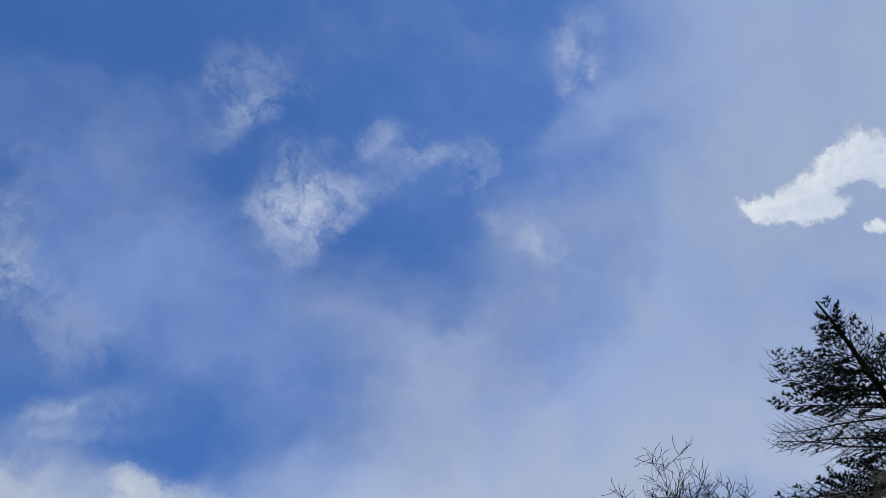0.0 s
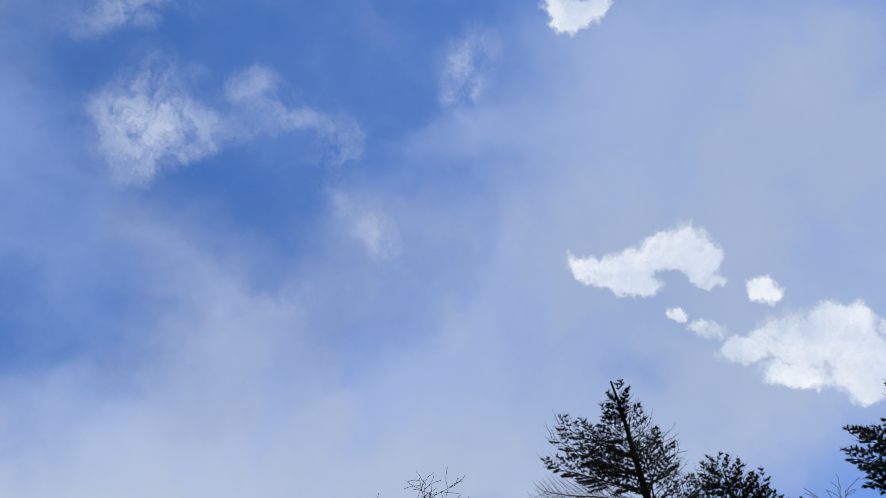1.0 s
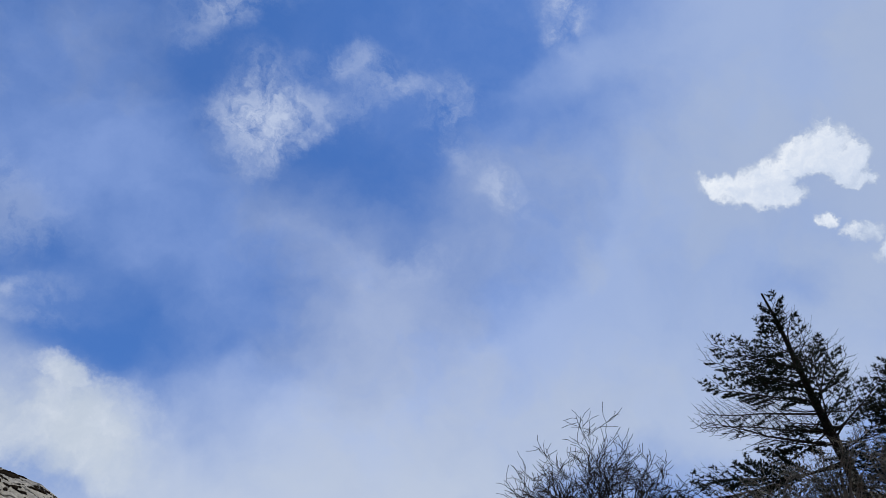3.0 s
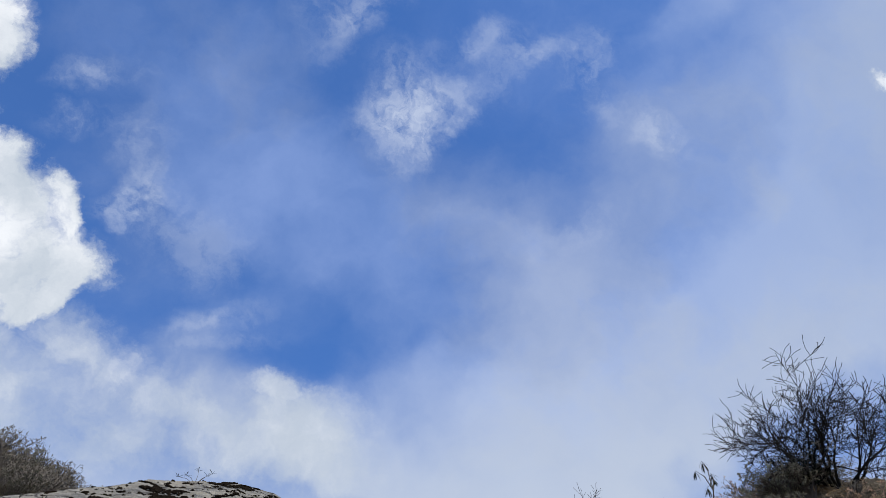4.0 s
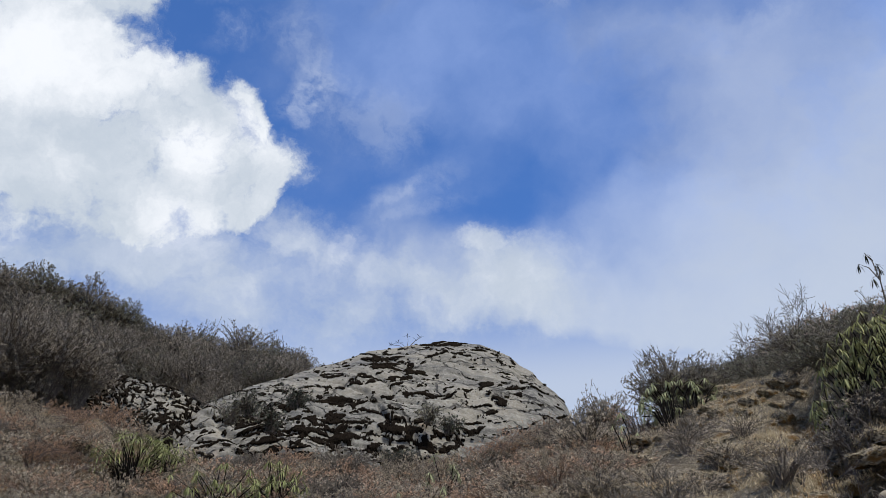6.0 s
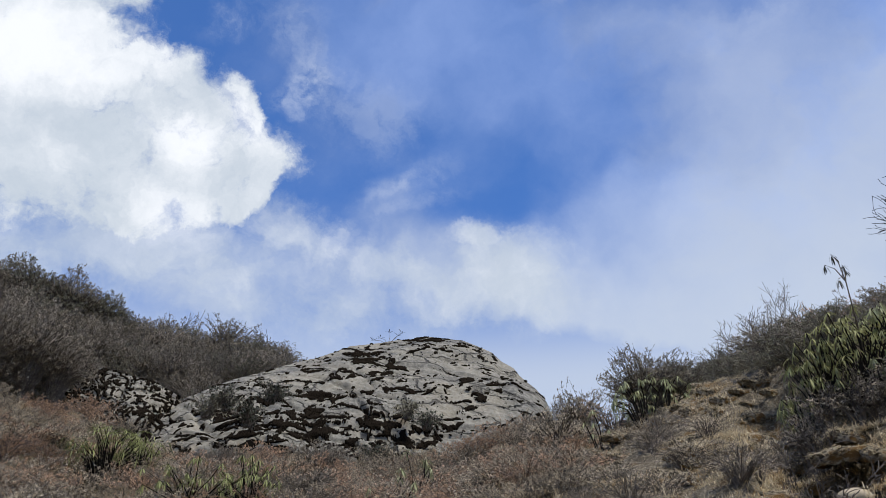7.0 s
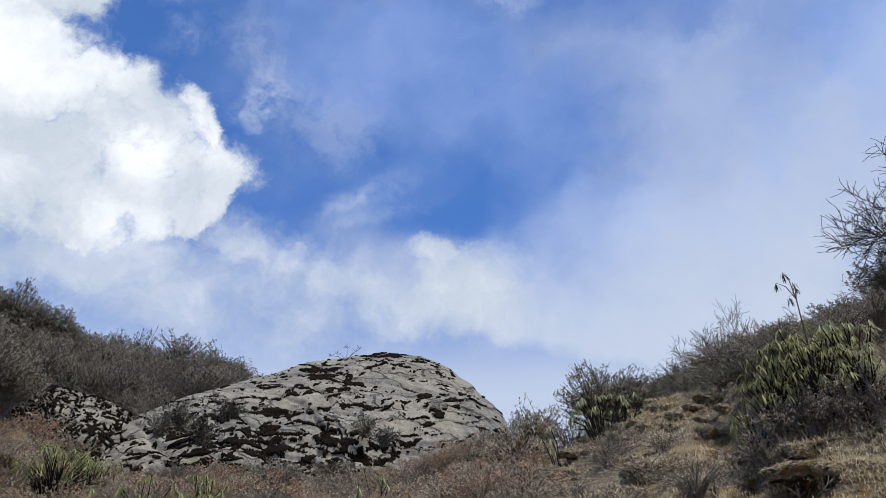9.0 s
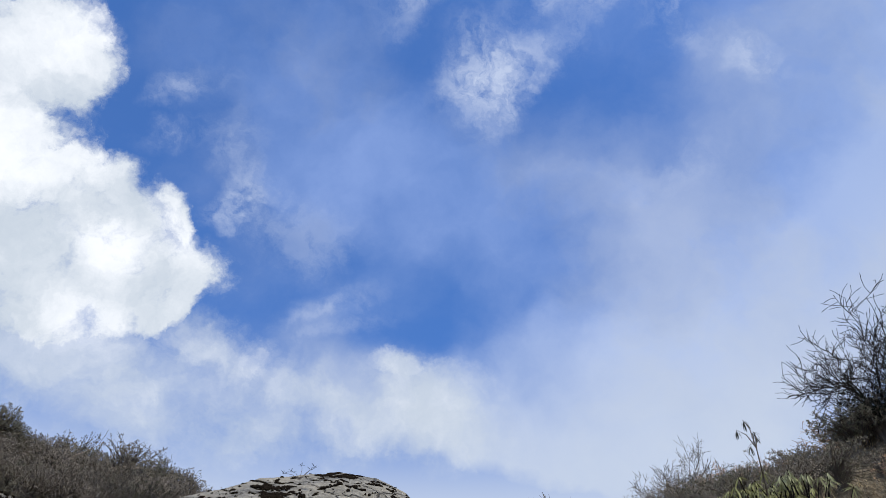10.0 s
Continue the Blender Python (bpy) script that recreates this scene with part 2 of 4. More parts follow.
def surface(name, build, rough=0.85, bump=None, thin=0.0, gloss=0.3):
    mat = bpy.data.materials.new(name)
    t = Tree(mat)
    bsdf = t.put("ShaderNodeBsdfPrincipled")
    bsdf.inputs["Roughness"].default_value = rough
    bsdf.inputs["Specular IOR Level"].default_value = gloss
    coord = t.put("ShaderNodeTexCoord").outputs["Object"]
    colour, height = build(t, coord)
    t.feed(bsdf.inputs["Base Color"], (*colour, 1) if isinstance(colour, tuple) else colour)
    if height is not None:
        b = t.put("ShaderNodeBump")
        b.inputs["Strength"].default_value, b.inputs["Distance"].default_value = bump
        t.link(height, b.inputs["Height"])
        t.link(b.outputs[0], bsdf.inputs["Normal"])
    shader = bsdf.outputs[0]
    if thin:      # leaves let some light through
        glow = t.put("ShaderNodeBsdfTranslucent")
        t.feed(glow.inputs[0], colour)
        both = t.put("ShaderNodeMixShader")
        both.inputs[0].default_value = thin
        t.link(shader, both.inputs[1])
        t.link(glow.outputs[0], both.inputs[2])
        shader = both.outputs[0]
    t.link(shader, t.put("ShaderNodeOutputMaterial").inputs[0])
    return mat


def rock_look(t, p, moss_more=0.0, moss_on=1.0):
    """Grey weathered gneiss with dark moss in long ragged patches."""
    tilt = t.mapping(p, (1, 1, 1), (0, radians(-14), 0))
    big = t.noise(tilt, 0.55, 5, 0.6)
    grain = t.noise(p, 9, 8, 0.65)
    band = t.noise(t.mapping(tilt, (0.5, 0.5, 3.0)), 2.2, 7, 0.62, distort=0.6)
    base = t.mix(t.ramp(big, 0.35, 0.65), (0.100, 0.096, 0.084), (0.205, 0.185, 0.142))
    base = t.mix(t.ramp(grain, 0.38, 0.75), base, (0.26, 0.246, 0.205))
    base = t.mix(t.math("MULTIPLY", t.ramp(band, 0.48, 0.62), 0.5), base, (0.085, 0.082, 0.075))
    speck = t.noise(p, 26, 5, 0.7)
    base = t.mix(t.math("MULTIPLY", t.ramp(speck, 0.56, 0.66), 0.55), base, (0.39, 0.375, 0.32))
    base = t.mix(t.math("MULTIPLY", t.ramp(t.noise(p, 15, 6, 0.75), 0.55, 0.64), 0.6), base, (0.075, 0.072, 0.062))
    crack = t.put("ShaderNodeTexVoronoi", feature="DISTANCE_TO_EDGE")
    bent = t.vec("ADD", tilt, t.vec("SCALE", t.noise(p, 2.2, 4, 0.6, color=True), scale=0.5))
    t.link(t.mapping(bent, (0.6, 0.6, 1.7)), crack.inputs["Vector"])
    crack.inputs["Scale"].default_value = 1.15
    gap = t.ramp(crack.outputs["Distance"], 0.0, 0.035, 1.0, 0.0)
    base = t.mix(t.math("MULTIPLY", gap, 0.8), base, (0.035, 0.032, 0.028))
    rust = t.noise(p, 0.9, 4, 0.5)
    base = t.mix(t.math("MULTIPLY", t.ramp(rust, 0.62, 0.74), 0.5), base, (0.40, 0.27, 0.17))
    z = t.put("ShaderNodeSeparateXYZ")
    t.link(p, z.inputs[0])
    patch = t.noise(t.mapping(tilt, (0.75, 0.75, 1.9), loc=(3.1, 1.7, 0.4)), 2.6, 7, 0.6, distort=0.9)
    where = t.noise(p, 0.33, 2, 0.5)
    lower = t.ramp(z.outputs[2], 3.2, 0.0, -0.05, 0.06, smooth=False)
    level = t.math("ADD", t.math("ADD", patch, lower), t.math("MULTIPLY_ADD", where, 0.24, -0.12 + moss_more))
    moss = t.math("MULTIPLY", t.ramp(level, 0.485, 0.505), moss_on)
    tint = t.mix(t.noise(p, 14, 5, 0.6), (0.022, 0.017, 0.011), (0.075, 0.055, 0.03))
    colour = t.mix(moss, base, tint)
    height = t.math("ADD", t.math("ADD", t.math("MULTIPLY", grain, 0.25), t.math("MULTIPLY", band, 0.5)), t.math("MULTIPLY_ADD", moss, 0.5, t.math("MULTIPLY", gap, -1.0)))
    return colour, height


def varied(dark, light, scale=6.0, spread=0.6, patch=None):
    """A colour between two, by grain and by the object."""
    def build(t, p):
        info = t.put("ShaderNodeObjectInfo").outputs["Random"]
        isle = t.put("ShaderNodeNewGeometry").outputs["Random Per Island"]
        v = t.math("ADD", t.math("MULTIPLY", info, spread * 0.5), t.math("MULTIPLY", isle, spread * 0.5))
        v = t.math("ADD", v, t.math("MULTIPLY_ADD", t.noise(p, scale, 4), 0.8, -0.25), clamp=True)
        c = t.mix(v, dark, light)
        if patch:
            c = t.mix(t.ramp(t.noise(p, 1.1, 3), 0.5, 0.68), c, patch)
        return c, None
    return build


def soil_look(t, p):
    a = t.noise(p, 0.5, 5, 0.6)
    b = t.noise(p, 7, 7, 0.65)
    c = t.mix(t.ramp(a, 0.38, 0.62), (0.085, 0.068, 0.048), (0.22, 0.180, 0.120))
    c = t.mix(t.ramp(b, 0.45, 0.75), c, (0.33, 0.28, 0.185))
    c = t.mix(t.math("MULTIPLY", t.ramp(t.noise(p, 1.3, 4, 0.6), 0.52, 0.66), 0.75), c, (0.20, 0.115, 0.038))
    c = t.mix(t.math("MULTIPLY", t.ramp(t.noise(p, 2.7, 6, 0.7), 0.54, 0.66), 0.6), c, (0.045, 0.036, 0.027))
    c = t.mix(t.math("MULTIPLY", t.ramp(t.noise(p, 21, 6, 0.7), 0.50, 0.62), 0.75), c, (0.42, 0.36, 0.26))
    c = t.mix(t.math("MULTIPLY", t.ramp(t.noise(p, 13, 6, 0.75), 0.56, 0.66), 0.7), c, (0.040, 0.033, 0.025))
    return c, t.math("ADD", b, t.noise(p, 30, 5, 0.7))


ROCK = surface("lichened_rock", lambda t, p: rock_look(t, p, 0.0, 0.0), 0.95, (1.0, 0.05))
MOSS = surface("dark_moss", lambda t, p: (t.mix(t.noise(p, 12, 6, 0.65), (0.007, 0.0056, 0.0044), (0.020, 0.0155, 0.0110)), t.noise(p, 40, 6, 0.7)), 1.0, (1.0, 0.03), gloss=0.0)
CLIFF = surface("mossy_cliff", lambda t, p: rock_look(t, p, 0.0, 0.0), 0.9, (1.0, 0.06))
SOIL = surface("turf_and_soil", soil_look, 0.95, (1.0, 0.10))
STONE = surface("pale_stone", lambda t, p: (t.mix(t.noise(p, 6, 6, 0.6), (0.25, 0.21, 0.145), (0.46, 0.39, 0.28)), t.noise(p, 18, 6)), 0.9, (0.6, 0.02))
TWIG = surface("grey_twig", varied((0.060, 0.051, 0.043), (0.21, 0.178, 0.150)), 0.9)
TWIG_RED = surface("russet_twig", varied((0.10, 0.075, 0.060), (0.29, 0.22, 0.178)), 0.9)
# bark colour taken down to near black: the firs' backlit shade is in it
BARK = surface("backlit_dark_bark", lambda t, p: (t.mix(t.noise(t.mapping(p, (1, 1, 0.3)), 16, 6, 0.65), (0.008, 0.007, 0.006), (0.026, 0.022, 0.019)), t.noise(p, 30, 5)), 0.95, (0.8, 0.02), gloss=0.06)
HEATH = surface("grey_brown_small_leaves", varied((0.095, 0.085, 0.067), (0.43, 0.375, 0.29), 3.0), 0.85, thin=0.25)
RUSSET = surface("russet_small_leaves", varied((0.21, 0.140, 0.092), (0.76, 0.52, 0.34), 3.0), 0.85, thin=0.3)
GREYISH = surface("greyish_small_leaves", varied((0.21, 0.178, 0.132), (0.80, 0.69, 0.51), 3.0), 0.85, thin=0.3)
OLIVE = surface("olive_small_leaves", varied((0.060, 0.060, 0.044), (0.32, 0.30, 0.215), 3.0), 0.8, thin=0.3)
LEAF = surface("leathery_leaf", varied((0.11, 0.12, 0.052), (0.42, 0.425, 0.19), 5.0, 0.9), 0.62, thin=0.35, gloss=0.18)
LEAF_GREY = surface("grey_green_leathery_leaf", varied((0.13, 0.148, 0.075), (0.46, 0.48, 0.27), 5.0, 0.9), 0.62, thin=0.35, gloss=0.18)
LEAF_LIME = surface("yellow_green_leathery_leaf", varied((0.11, 0.13, 0.05), (0.34, 0.36, 0.15), 5.0, 0.9), 0.62, thin=0.35, gloss=0.18)
DARK_LEAF = surface("dark_evergreen_leaves", varied((0.010, 0.012, 0.007), (0.055, 0.060, 0.035), 3.0), 0.7)
# needles nearly black and dull, the shade of a silhouette put into their green
NEEDLE = surface("backlit_dark_needles", varied((0.004, 0.007, 0.004), (0.012, 0.018, 0.010), 4.0), 0.85, gloss=0.06)
TURF = surface("dry_turf", lambda t, p: (t.mix(t.ramp(t.noise(p, 3.0, 5, 0.6), 0.50, 0.62), t.mix(t.ramp(t.noise(p, 18, 7, 0.75), 0.40, 0.62), (0.085, 0.070, 0.050), (0.52, 0.45, 0.33)), (0.22, 0.130, 0.050)), t.noise(p, 24, 7, 0.75)), 0.95, (1.0, 0.08), gloss=0.1)
STRAW = surface("dry_grass", varied((0.36, 0.30, 0.20), (0.80, 0.69, 0.48), 0.8, 0.8, (0.40, 0.27, 0.13)), 0.85, thin=0.3)

# ---- mesh helpers ----


def part(name, verts, faces, material, parent=None, label="", smooth=False):
    """One mesh object from plain lists, as a thing or under one."""
    me = bpy.data.meshes.new(name)
    me.from_pydata([tuple(v) for v in verts], [], faces)
    me.materials.append(material)
    if smooth:
        me.polygons.foreach_set("use_smooth", [True] * len(me.polygons))
    me.update()
    ob = new(name, me)
    if parent is not None:
        ob.parent = parent
    if label:
        tagged(ob, label)
    return ob


class Build:
    """Gathers verts and faces."""

    def __init__(self):
        self.v, self.f = [], []

    def tube(self, pts, radii, sides=5):
        n0 = len(self.v)
        for i, (p, r) in enumerate(zip(pts, radii)):
            a = (pts[min(i + 1, len(pts) - 1)] - pts[max(i - 1, 0)])
            if a.length < 1e-9:
                a = Vector((0, 0, 1))
            a.normalize()
            s = a.orthogonal().normalized()
            b = a.cross(s)
            for k in range(sides):
                w = 2 * math.pi * k / sides
                self.v.append(p + (s * math.cos(w) + b * math.sin(w)) * r)
        for i in range(len(pts) - 1):
            for k in range(sides):
                k2 = (k + 1) % sides
                self.f.append((n0 + i * sides + k, n0 + i * sides + k2, n0 + (i + 1) * sides + k2, n0 + (i + 1) * sides + k))
        self.f.append(tuple(n0 + (len(pts) - 1) * sides + k for k in range(sides)))

    def blade(self, base, way, side, length, width):
        """A pointed leaf of two faces, folded a little."""
        n0 = len(self.v)
        nrm = way.cross(side)
        mid = base + way * length * 0.45
        self.v += [base, mid + side * width * 0.5 + nrm * width * 0.15, base + way * length, mid - side * width * 0.5 + nrm * width * 0.15]
        self.f += [(n0, n0 + 1, n0 + 2), (n0, n0 + 2, n0 + 3)]

    def make(self, name, material, parent=None, label="", smooth=False):
        return part(name, self.v, self.f, material, parent, label, smooth)


def rand_dir(rng, up=0.0):
    while True:
        v = Vector((rng.uniform(-1, 1), rng.uniform(-1, 1), rng.uniform(-1, 1)))
        if 0.05 < v.length < 1:
            v.normalize()
            v.z += up
            return v.normalized()


def thing(name, label, category, group="", at=None):
    ob = tagged(new(name), label, category, group)
    if at is not None:
        ob.matrix_basis = at
    return ob


# ---- the hillside ----
EYE = Vector((0.77, -0.67, 1.66))
# azimuth, elevation and distance of the crest as seen from the foot, and how the slope bends
CREST = [(-180, -4, 60, 1.0), (-130, 8, 22, 1.0), (-100, 26, 10, 1.3), (-80, 27.5, 9.6, 1.3), (-60, 27.0, 9.8, 1.3), (-47, 26.0, 10.2, 1.3), (-40, 25.6, 12.2, 1.8), (-36, 25.2, 12.2, 2.2),
         (-32, 24.0, 10.2, 2.5), (-26, 23.2, 9.9, 2.4), (-20, 21.6, 13, 0.95), (-13, 20.0, 13.5, 0.9), (-7, 19.0, 15, 0.95), (0, 19.2, 18, 1.2),
         (8, 20.6, 20, 1.22), (14, 22.9, 21.5, 1.33), (17, 23.6, 21.8, 1.42), (20, 23.7, 21.8, 1.52), (23, 24.0, 21.5, 1.58), (26, 24.5, 21.0, 1.58), (33, 25.0, 20.5, 1.65), (60, 25, 20, 1.9), (110, 10, 24, 1.0), (180, -4, 60, 1.0)]
CREST_COLS = list(zip(*CREST))


def polar(x, y):
    return math.degrees(math.atan2(-(x - EYE.x), y - EYE.y)), math.hypot(x - EYE.x, y - EYE.y)


def crest(az):
    el, d, p = (float(np.interp(az, CREST_COLS[0], c)) for c in CREST_COLS[1:])
    return d * math.tan(radians(el)), d, p


# a farther shoulder behind the crest: azimuth, how far it runs on, degrees that it rises
SHOULDER = list(zip((-42, 0.5, 0.0), (-38, 4.0, 0.0), (-34, 7.5, -0.5), (-30, 8.0, -0.4), (-27, 6.5, -0.4), (-25, 13.5, 0.0), (-22, 12.5, 0.5), (-19, 10.0, 0.7), (-16.5, 6.0, 0.4), (-13, 0.5, 0.0)))


def slope_height(az, r):
    h, d, p = crest(az)
    if r <= d:
        w = min(1.0, max(0.0, (r - 3.0) / 5.0))
        w = w * w * (3 - 2 * w)
        return EYE.z - 1.66 + (h + 1.66) * ((1 - w) * (r / d) ** 1.6 + w * (r / d) ** p)
    q = r - d
    run, rise = (float(np.interp(az, SHOULDER[0], c, 0.0, 0.0)) for c in SHOULDER[1:])
    if q <= run:
        return EYE.z + r * math.tan(math.atan(h / d) + radians(rise) * q / run)
    if run:
        h, q = (d + run) * math.tan(math.atan(h / d) + radians(rise)), q - run
    return max(EYE.z + h - 0.02 * q * q - 0.05 * q, -12.0 + 0.0 * q) if q < 40 else -12.0


def ground_z(x, y):
    az, r = polar(x, y)
    z = slope_height(az, r)
    if r < 60:
        k = min(1.0, r / 6.0)
        v = Vector((x, y, 0))
        z += k * (0.30 * noise.noise(v * 0.55) + 0.16 * noise.noise(v * 1.6 + Vector((7, 3, 0))) + 0.07 * noise.noise(v * 4.1))
        if -30 < az < -22 and 7.6 < r < 9.6:
            pit = (math.exp(-((az + 26.6) / 1.0) ** 4) + math.exp(-((az + 24.3) / 0.7) ** 4)) * max(0.0, 1 - abs(r - 8.55) / 0.3)
            z -= 0.70 * min(1.0, pit * 2.2)
        if az < -6 and r < 15:
            step = (z + 0.45 * noise.noise(v * 0.8) + 0.15 * noise.noise(v * 2.3)) / 0.45
            saw = (step % 1.0)
            z += 0.45 * 1.25 * (saw ** 3.0 - saw) * k * min(1.0, max(0.0, 0.55 + 1.3 * noise.noise(v * 0.6 + Vector((1, 9, 0)))))
    return z


def spot(az, r, lift=0.0):
    a = radians(az)
    x, y = EYE.x - math.sin(a) * r, EYE.y + math.cos(a) * r
    return Vector((x, y, ground_z(x, y) + lift))


def at_angle(az, el, dist):
    return EYE + towards(az, el) * dist


def make_ground():
    azs = [-180 + 3 * i for i in range(24)] + [-108 + 0.6 * i for i in range(250)] + [42 + 3 * i for i in range(46)]
    rs = [0.0] + [0.6 * i for i in range(1, 8)] + [4.8 + 0.16 * i for i in range(105)] + [22 + 1.5 * i for i in range(1, 26)] + [75, 110, 180, 320, 700, 1500, 3500]
    verts, faces, n = [], [], len(rs)
    for az in azs:
        a = radians(az)
        for r in rs:
            x, y = EYE.x - math.sin(a) * r, EYE.y + math.cos(a) * r
            verts.append((x, y, ground_z(x, y)))
    m = len(azs)
    for i in range(m):
        j = (i + 1) % m
        for k in range(n - 1):
            faces.append((i * n + k, i * n + k + 1, j * n + k + 1, j * n + k))
    ob = part("ground", verts, [f[::-1] for f in faces], SOIL, smooth=True)
    tagged(ob, "steep hillside of dry turf, moss and dark soil", "hillside", kind="structure")
    return ob


make_ground()

# ---- the boulder and the cliff ----


def rock_mass(name, label, material, azs, top, front, back, base_drop, seed, steps, rough, bulge):
    """A rock lofted across the slope: each section runs from its foot up a leaning face, over the top and down behind."""
    verts, faces = [], []
    off = Vector((seed * 3.7, seed * 1.3, seed * 7.1))
    k_all = steps + steps // 3
    centre = spot((azs[0] + azs[-1]) / 2, front[1][len(front[1]) // 2])
    for az in azs:
        el = float(np.interp(az, *top))
        rf, rb = float(np.interp(az, *front)), float(np.interp(az, *back))
        foot = spot(az, rf).z - base_drop
        zt = EYE.z + math.tan(radians(el)) * rb
        zb = ground_z(*spot(az, rb + 1.5).xy) - 0.6
        for k in range(k_all + 1):
            if k <= steps:
                s = k / steps
                r = rf + (rb - rf) * (s ** 1.15)
                z = foot + (zt - foot) * (s ** bulge)
            else:
                s = (k - steps) / (k_all - steps)
                r = rb + 2.2 * math.sin(s * math.pi / 2)
                z = zt + (min(zb, zt - 0.5) - zt) * (1 - math.cos(s * math.pi / 2))
            a = radians(az)
            p = Vector((EYE.x - math.sin(a) * r, EYE.y + math.cos(a) * r, z))
            q = p + off
            n = 0.22 * noise.noise(q * 0.5) + 0.04 * noise.noise(q * 1.3) + 0.022 * noise.noise(q * 3.1) + 0.02 * noise.noise(q * 7.0) + 0.014 * noise.noise(q * 15.0)
            strata = noise.noise(Vector((q.x * 0.35, q.y * 0.35, (q.z + 0.22 * q.x) * 2.4)))
            block = Vector((q.x * 0.42, q.y * 0.42, (q.z + 0.28 * q.x) * 0.95)) + Vector((noise.noise(q * 1.1), 0, noise.noise(q * 1.1 + off))) * 0.22
            near, pts = noise.voronoi(block)
            low = min(1.0, max(0.0, 1.25 - 1.6 * k / steps + 0.5 * noise.noise(q * 0.45 + off))) * (1.0 if name != 'boulder' else min(1.0, max(0.15, (az + 1.0) / 7.0)))
            n += (0.03 + 0.07 * low) * noise.noise(pts[0] * 2.7) - (0.03 + 0.08 * low) * max(0.0, 1 - (near[1] - near[0]) / 0.06)
            n += 0.015 * math.copysign(abs(strata) ** 0.5, strata)
            ledge = (q.z + 0.24 * q.x + 0.30 * noise.noise(q * 0.6) + 0.06 * noise.noise(q * 2.5)) / 0.50
            n += 0.08 * (ledge % 1.0) ** 4 * low - 0.06 * max(0.0, 0.12 - abs(noise.noise(Vector((q.x * 0.5, q.y * 0.5, (q.z + 0.3 * q.x) * 1.1))))) / 0.12
            way = Vector((math.sin(a), -math.cos(a), 0.75)).normalized()
            fade = 1.0 if k <= steps * 0.85 else max(0.25, 1 - (k - steps * 0.85) / (steps * 0.2))
            verts.append(p + way * n * rough * fade - centre)
    n = k_all + 1
    for i in range(len(azs) - 1):
        for k in range(n - 1):
            faces.append((i * n + k, (i + 1) * n + k, (i + 1) * n + k + 1, i * n + k + 1))
    faces.append(tuple(range(n)))
    faces.append(tuple(range(len(verts) - 1, len(verts) - n - 1, -1)))
    ob = part(name, verts, faces, material, smooth=True)
    ob.location = centre
    return tagged(ob, label, "boulder" if name == "boulder" else "cliff")


def moss_mats(rock, grid_n, cols, seed, level, wide=1.25, tall=2.5, fine=2.5):
    """Cushions of moss on a rock's face: cells of its mesh are cut along a ragged level line and lifted a little."""
    me = rock.data
    co = [v.co.copy() for v in me.vertices]
    nrm = [v.normal.copy() for v in me.vertices]
    off = Vector((seed, seed * 2.1, 0))
    val = []
    for i in range(cols):
        for k in range(grid_n):
            p = co[i * grid_n + k]
            u, v = p.x + 0.15 * p.z, p.z - 0.18 * p.x
            q = Vector((u * wide, v * tall, p.y * 0.8)) + off
            w = Vector((noise.noise(q * 1.7), noise.noise(q * 1.7 + Vector((9, 2, 5))), 0)) * 0.45
            n = noise.fractal((q + w) * fine, 0.55, 2.1, 5) - 1.2 * max(0.0, 0.10 - abs(noise.noise(q * 3.4 + w * 2)))
            val.append(n + 0.30 * noise.noise(q * 0.5 + Vector((3, 8, 1))) - level(i / (cols - 1), k))
    owner = {}

    def find(a):
        while owner[a] != a:
            owner[a] = owner[owner[a]]
            a = owner[a]
        return a

    cells = {}
    for i in range(cols - 1):
        for k in range(2, grid_n - 1):
            ids = (i * grid_n + k, (i + 1) * grid_n + k, (i + 1) * grid_n + k + 1, i * grid_n + k + 1)
            if max(val[a] for a in ids) <= 0:
                continue
            ring = []
            for a, c in zip(ids, ids[1:] + ids[:1]):
                if val[a] > 0:
                    ring.append(co[a] + nrm[a] * (0.004 + 0.026 * min(1.0, val[a] * 5)))
                if (val[a] > 0) != (val[c] > 0):
                    s = val[a] / (val[a] - val[c])
                    ring.append(co[a].lerp(co[c], s) - nrm[a] * 0.004)
            if len(ring) > 2:
                cells[(i, k)] = ring
                owner[(i, k)] = (i, k)
    for (i, k) in cells:
        far = (i + 1) * grid_n + k + 1
        for other, edge in (((i + 1, k), (far - 1, far)), ((i, k + 1), (i * grid_n + k + 1, far))):
            if other in cells and max(val[edge[0]], val[edge[1]]) > 0:
                ra, rb = find((i, k)), find(other)
                if ra != rb:
                    owner[ra] = rb
    groups = {}
    for c in cells:
        groups.setdefault(find(c), []).append(c)
    ranked = sorted(groups.values(), key=lambda g: (-len(g), g[0]))
    rest, seen_rest = Build(), {}
    for j, g in enumerate(ranked):
        b = Build() if (j < 240 and len(g) > 6) else rest
        seen = seen_rest if b is rest else {}
        for c in g:
            face = []
            for p in cells[c]:
                key = (b is rest, round(p.x, 4), round(p.y, 4), round(p.z, 4))
                if key not in seen:
                    seen[key] = len(b.v)
                    b.v.append(p)
                if seen[key] not in face:
                    face.append(seen[key])
            if len(face) > 2:
                b.f.append(tuple(face))
        if b is not rest:
            b.make("moss_patch", MOSS, rock)
    if rest.f:
        tagged(rest.make("moss_speckle", MOSS, rock), kind="stuff")


def steps_of(a, b, n):
    return [a + (b - a) * i / n for i in range(n + 1)]


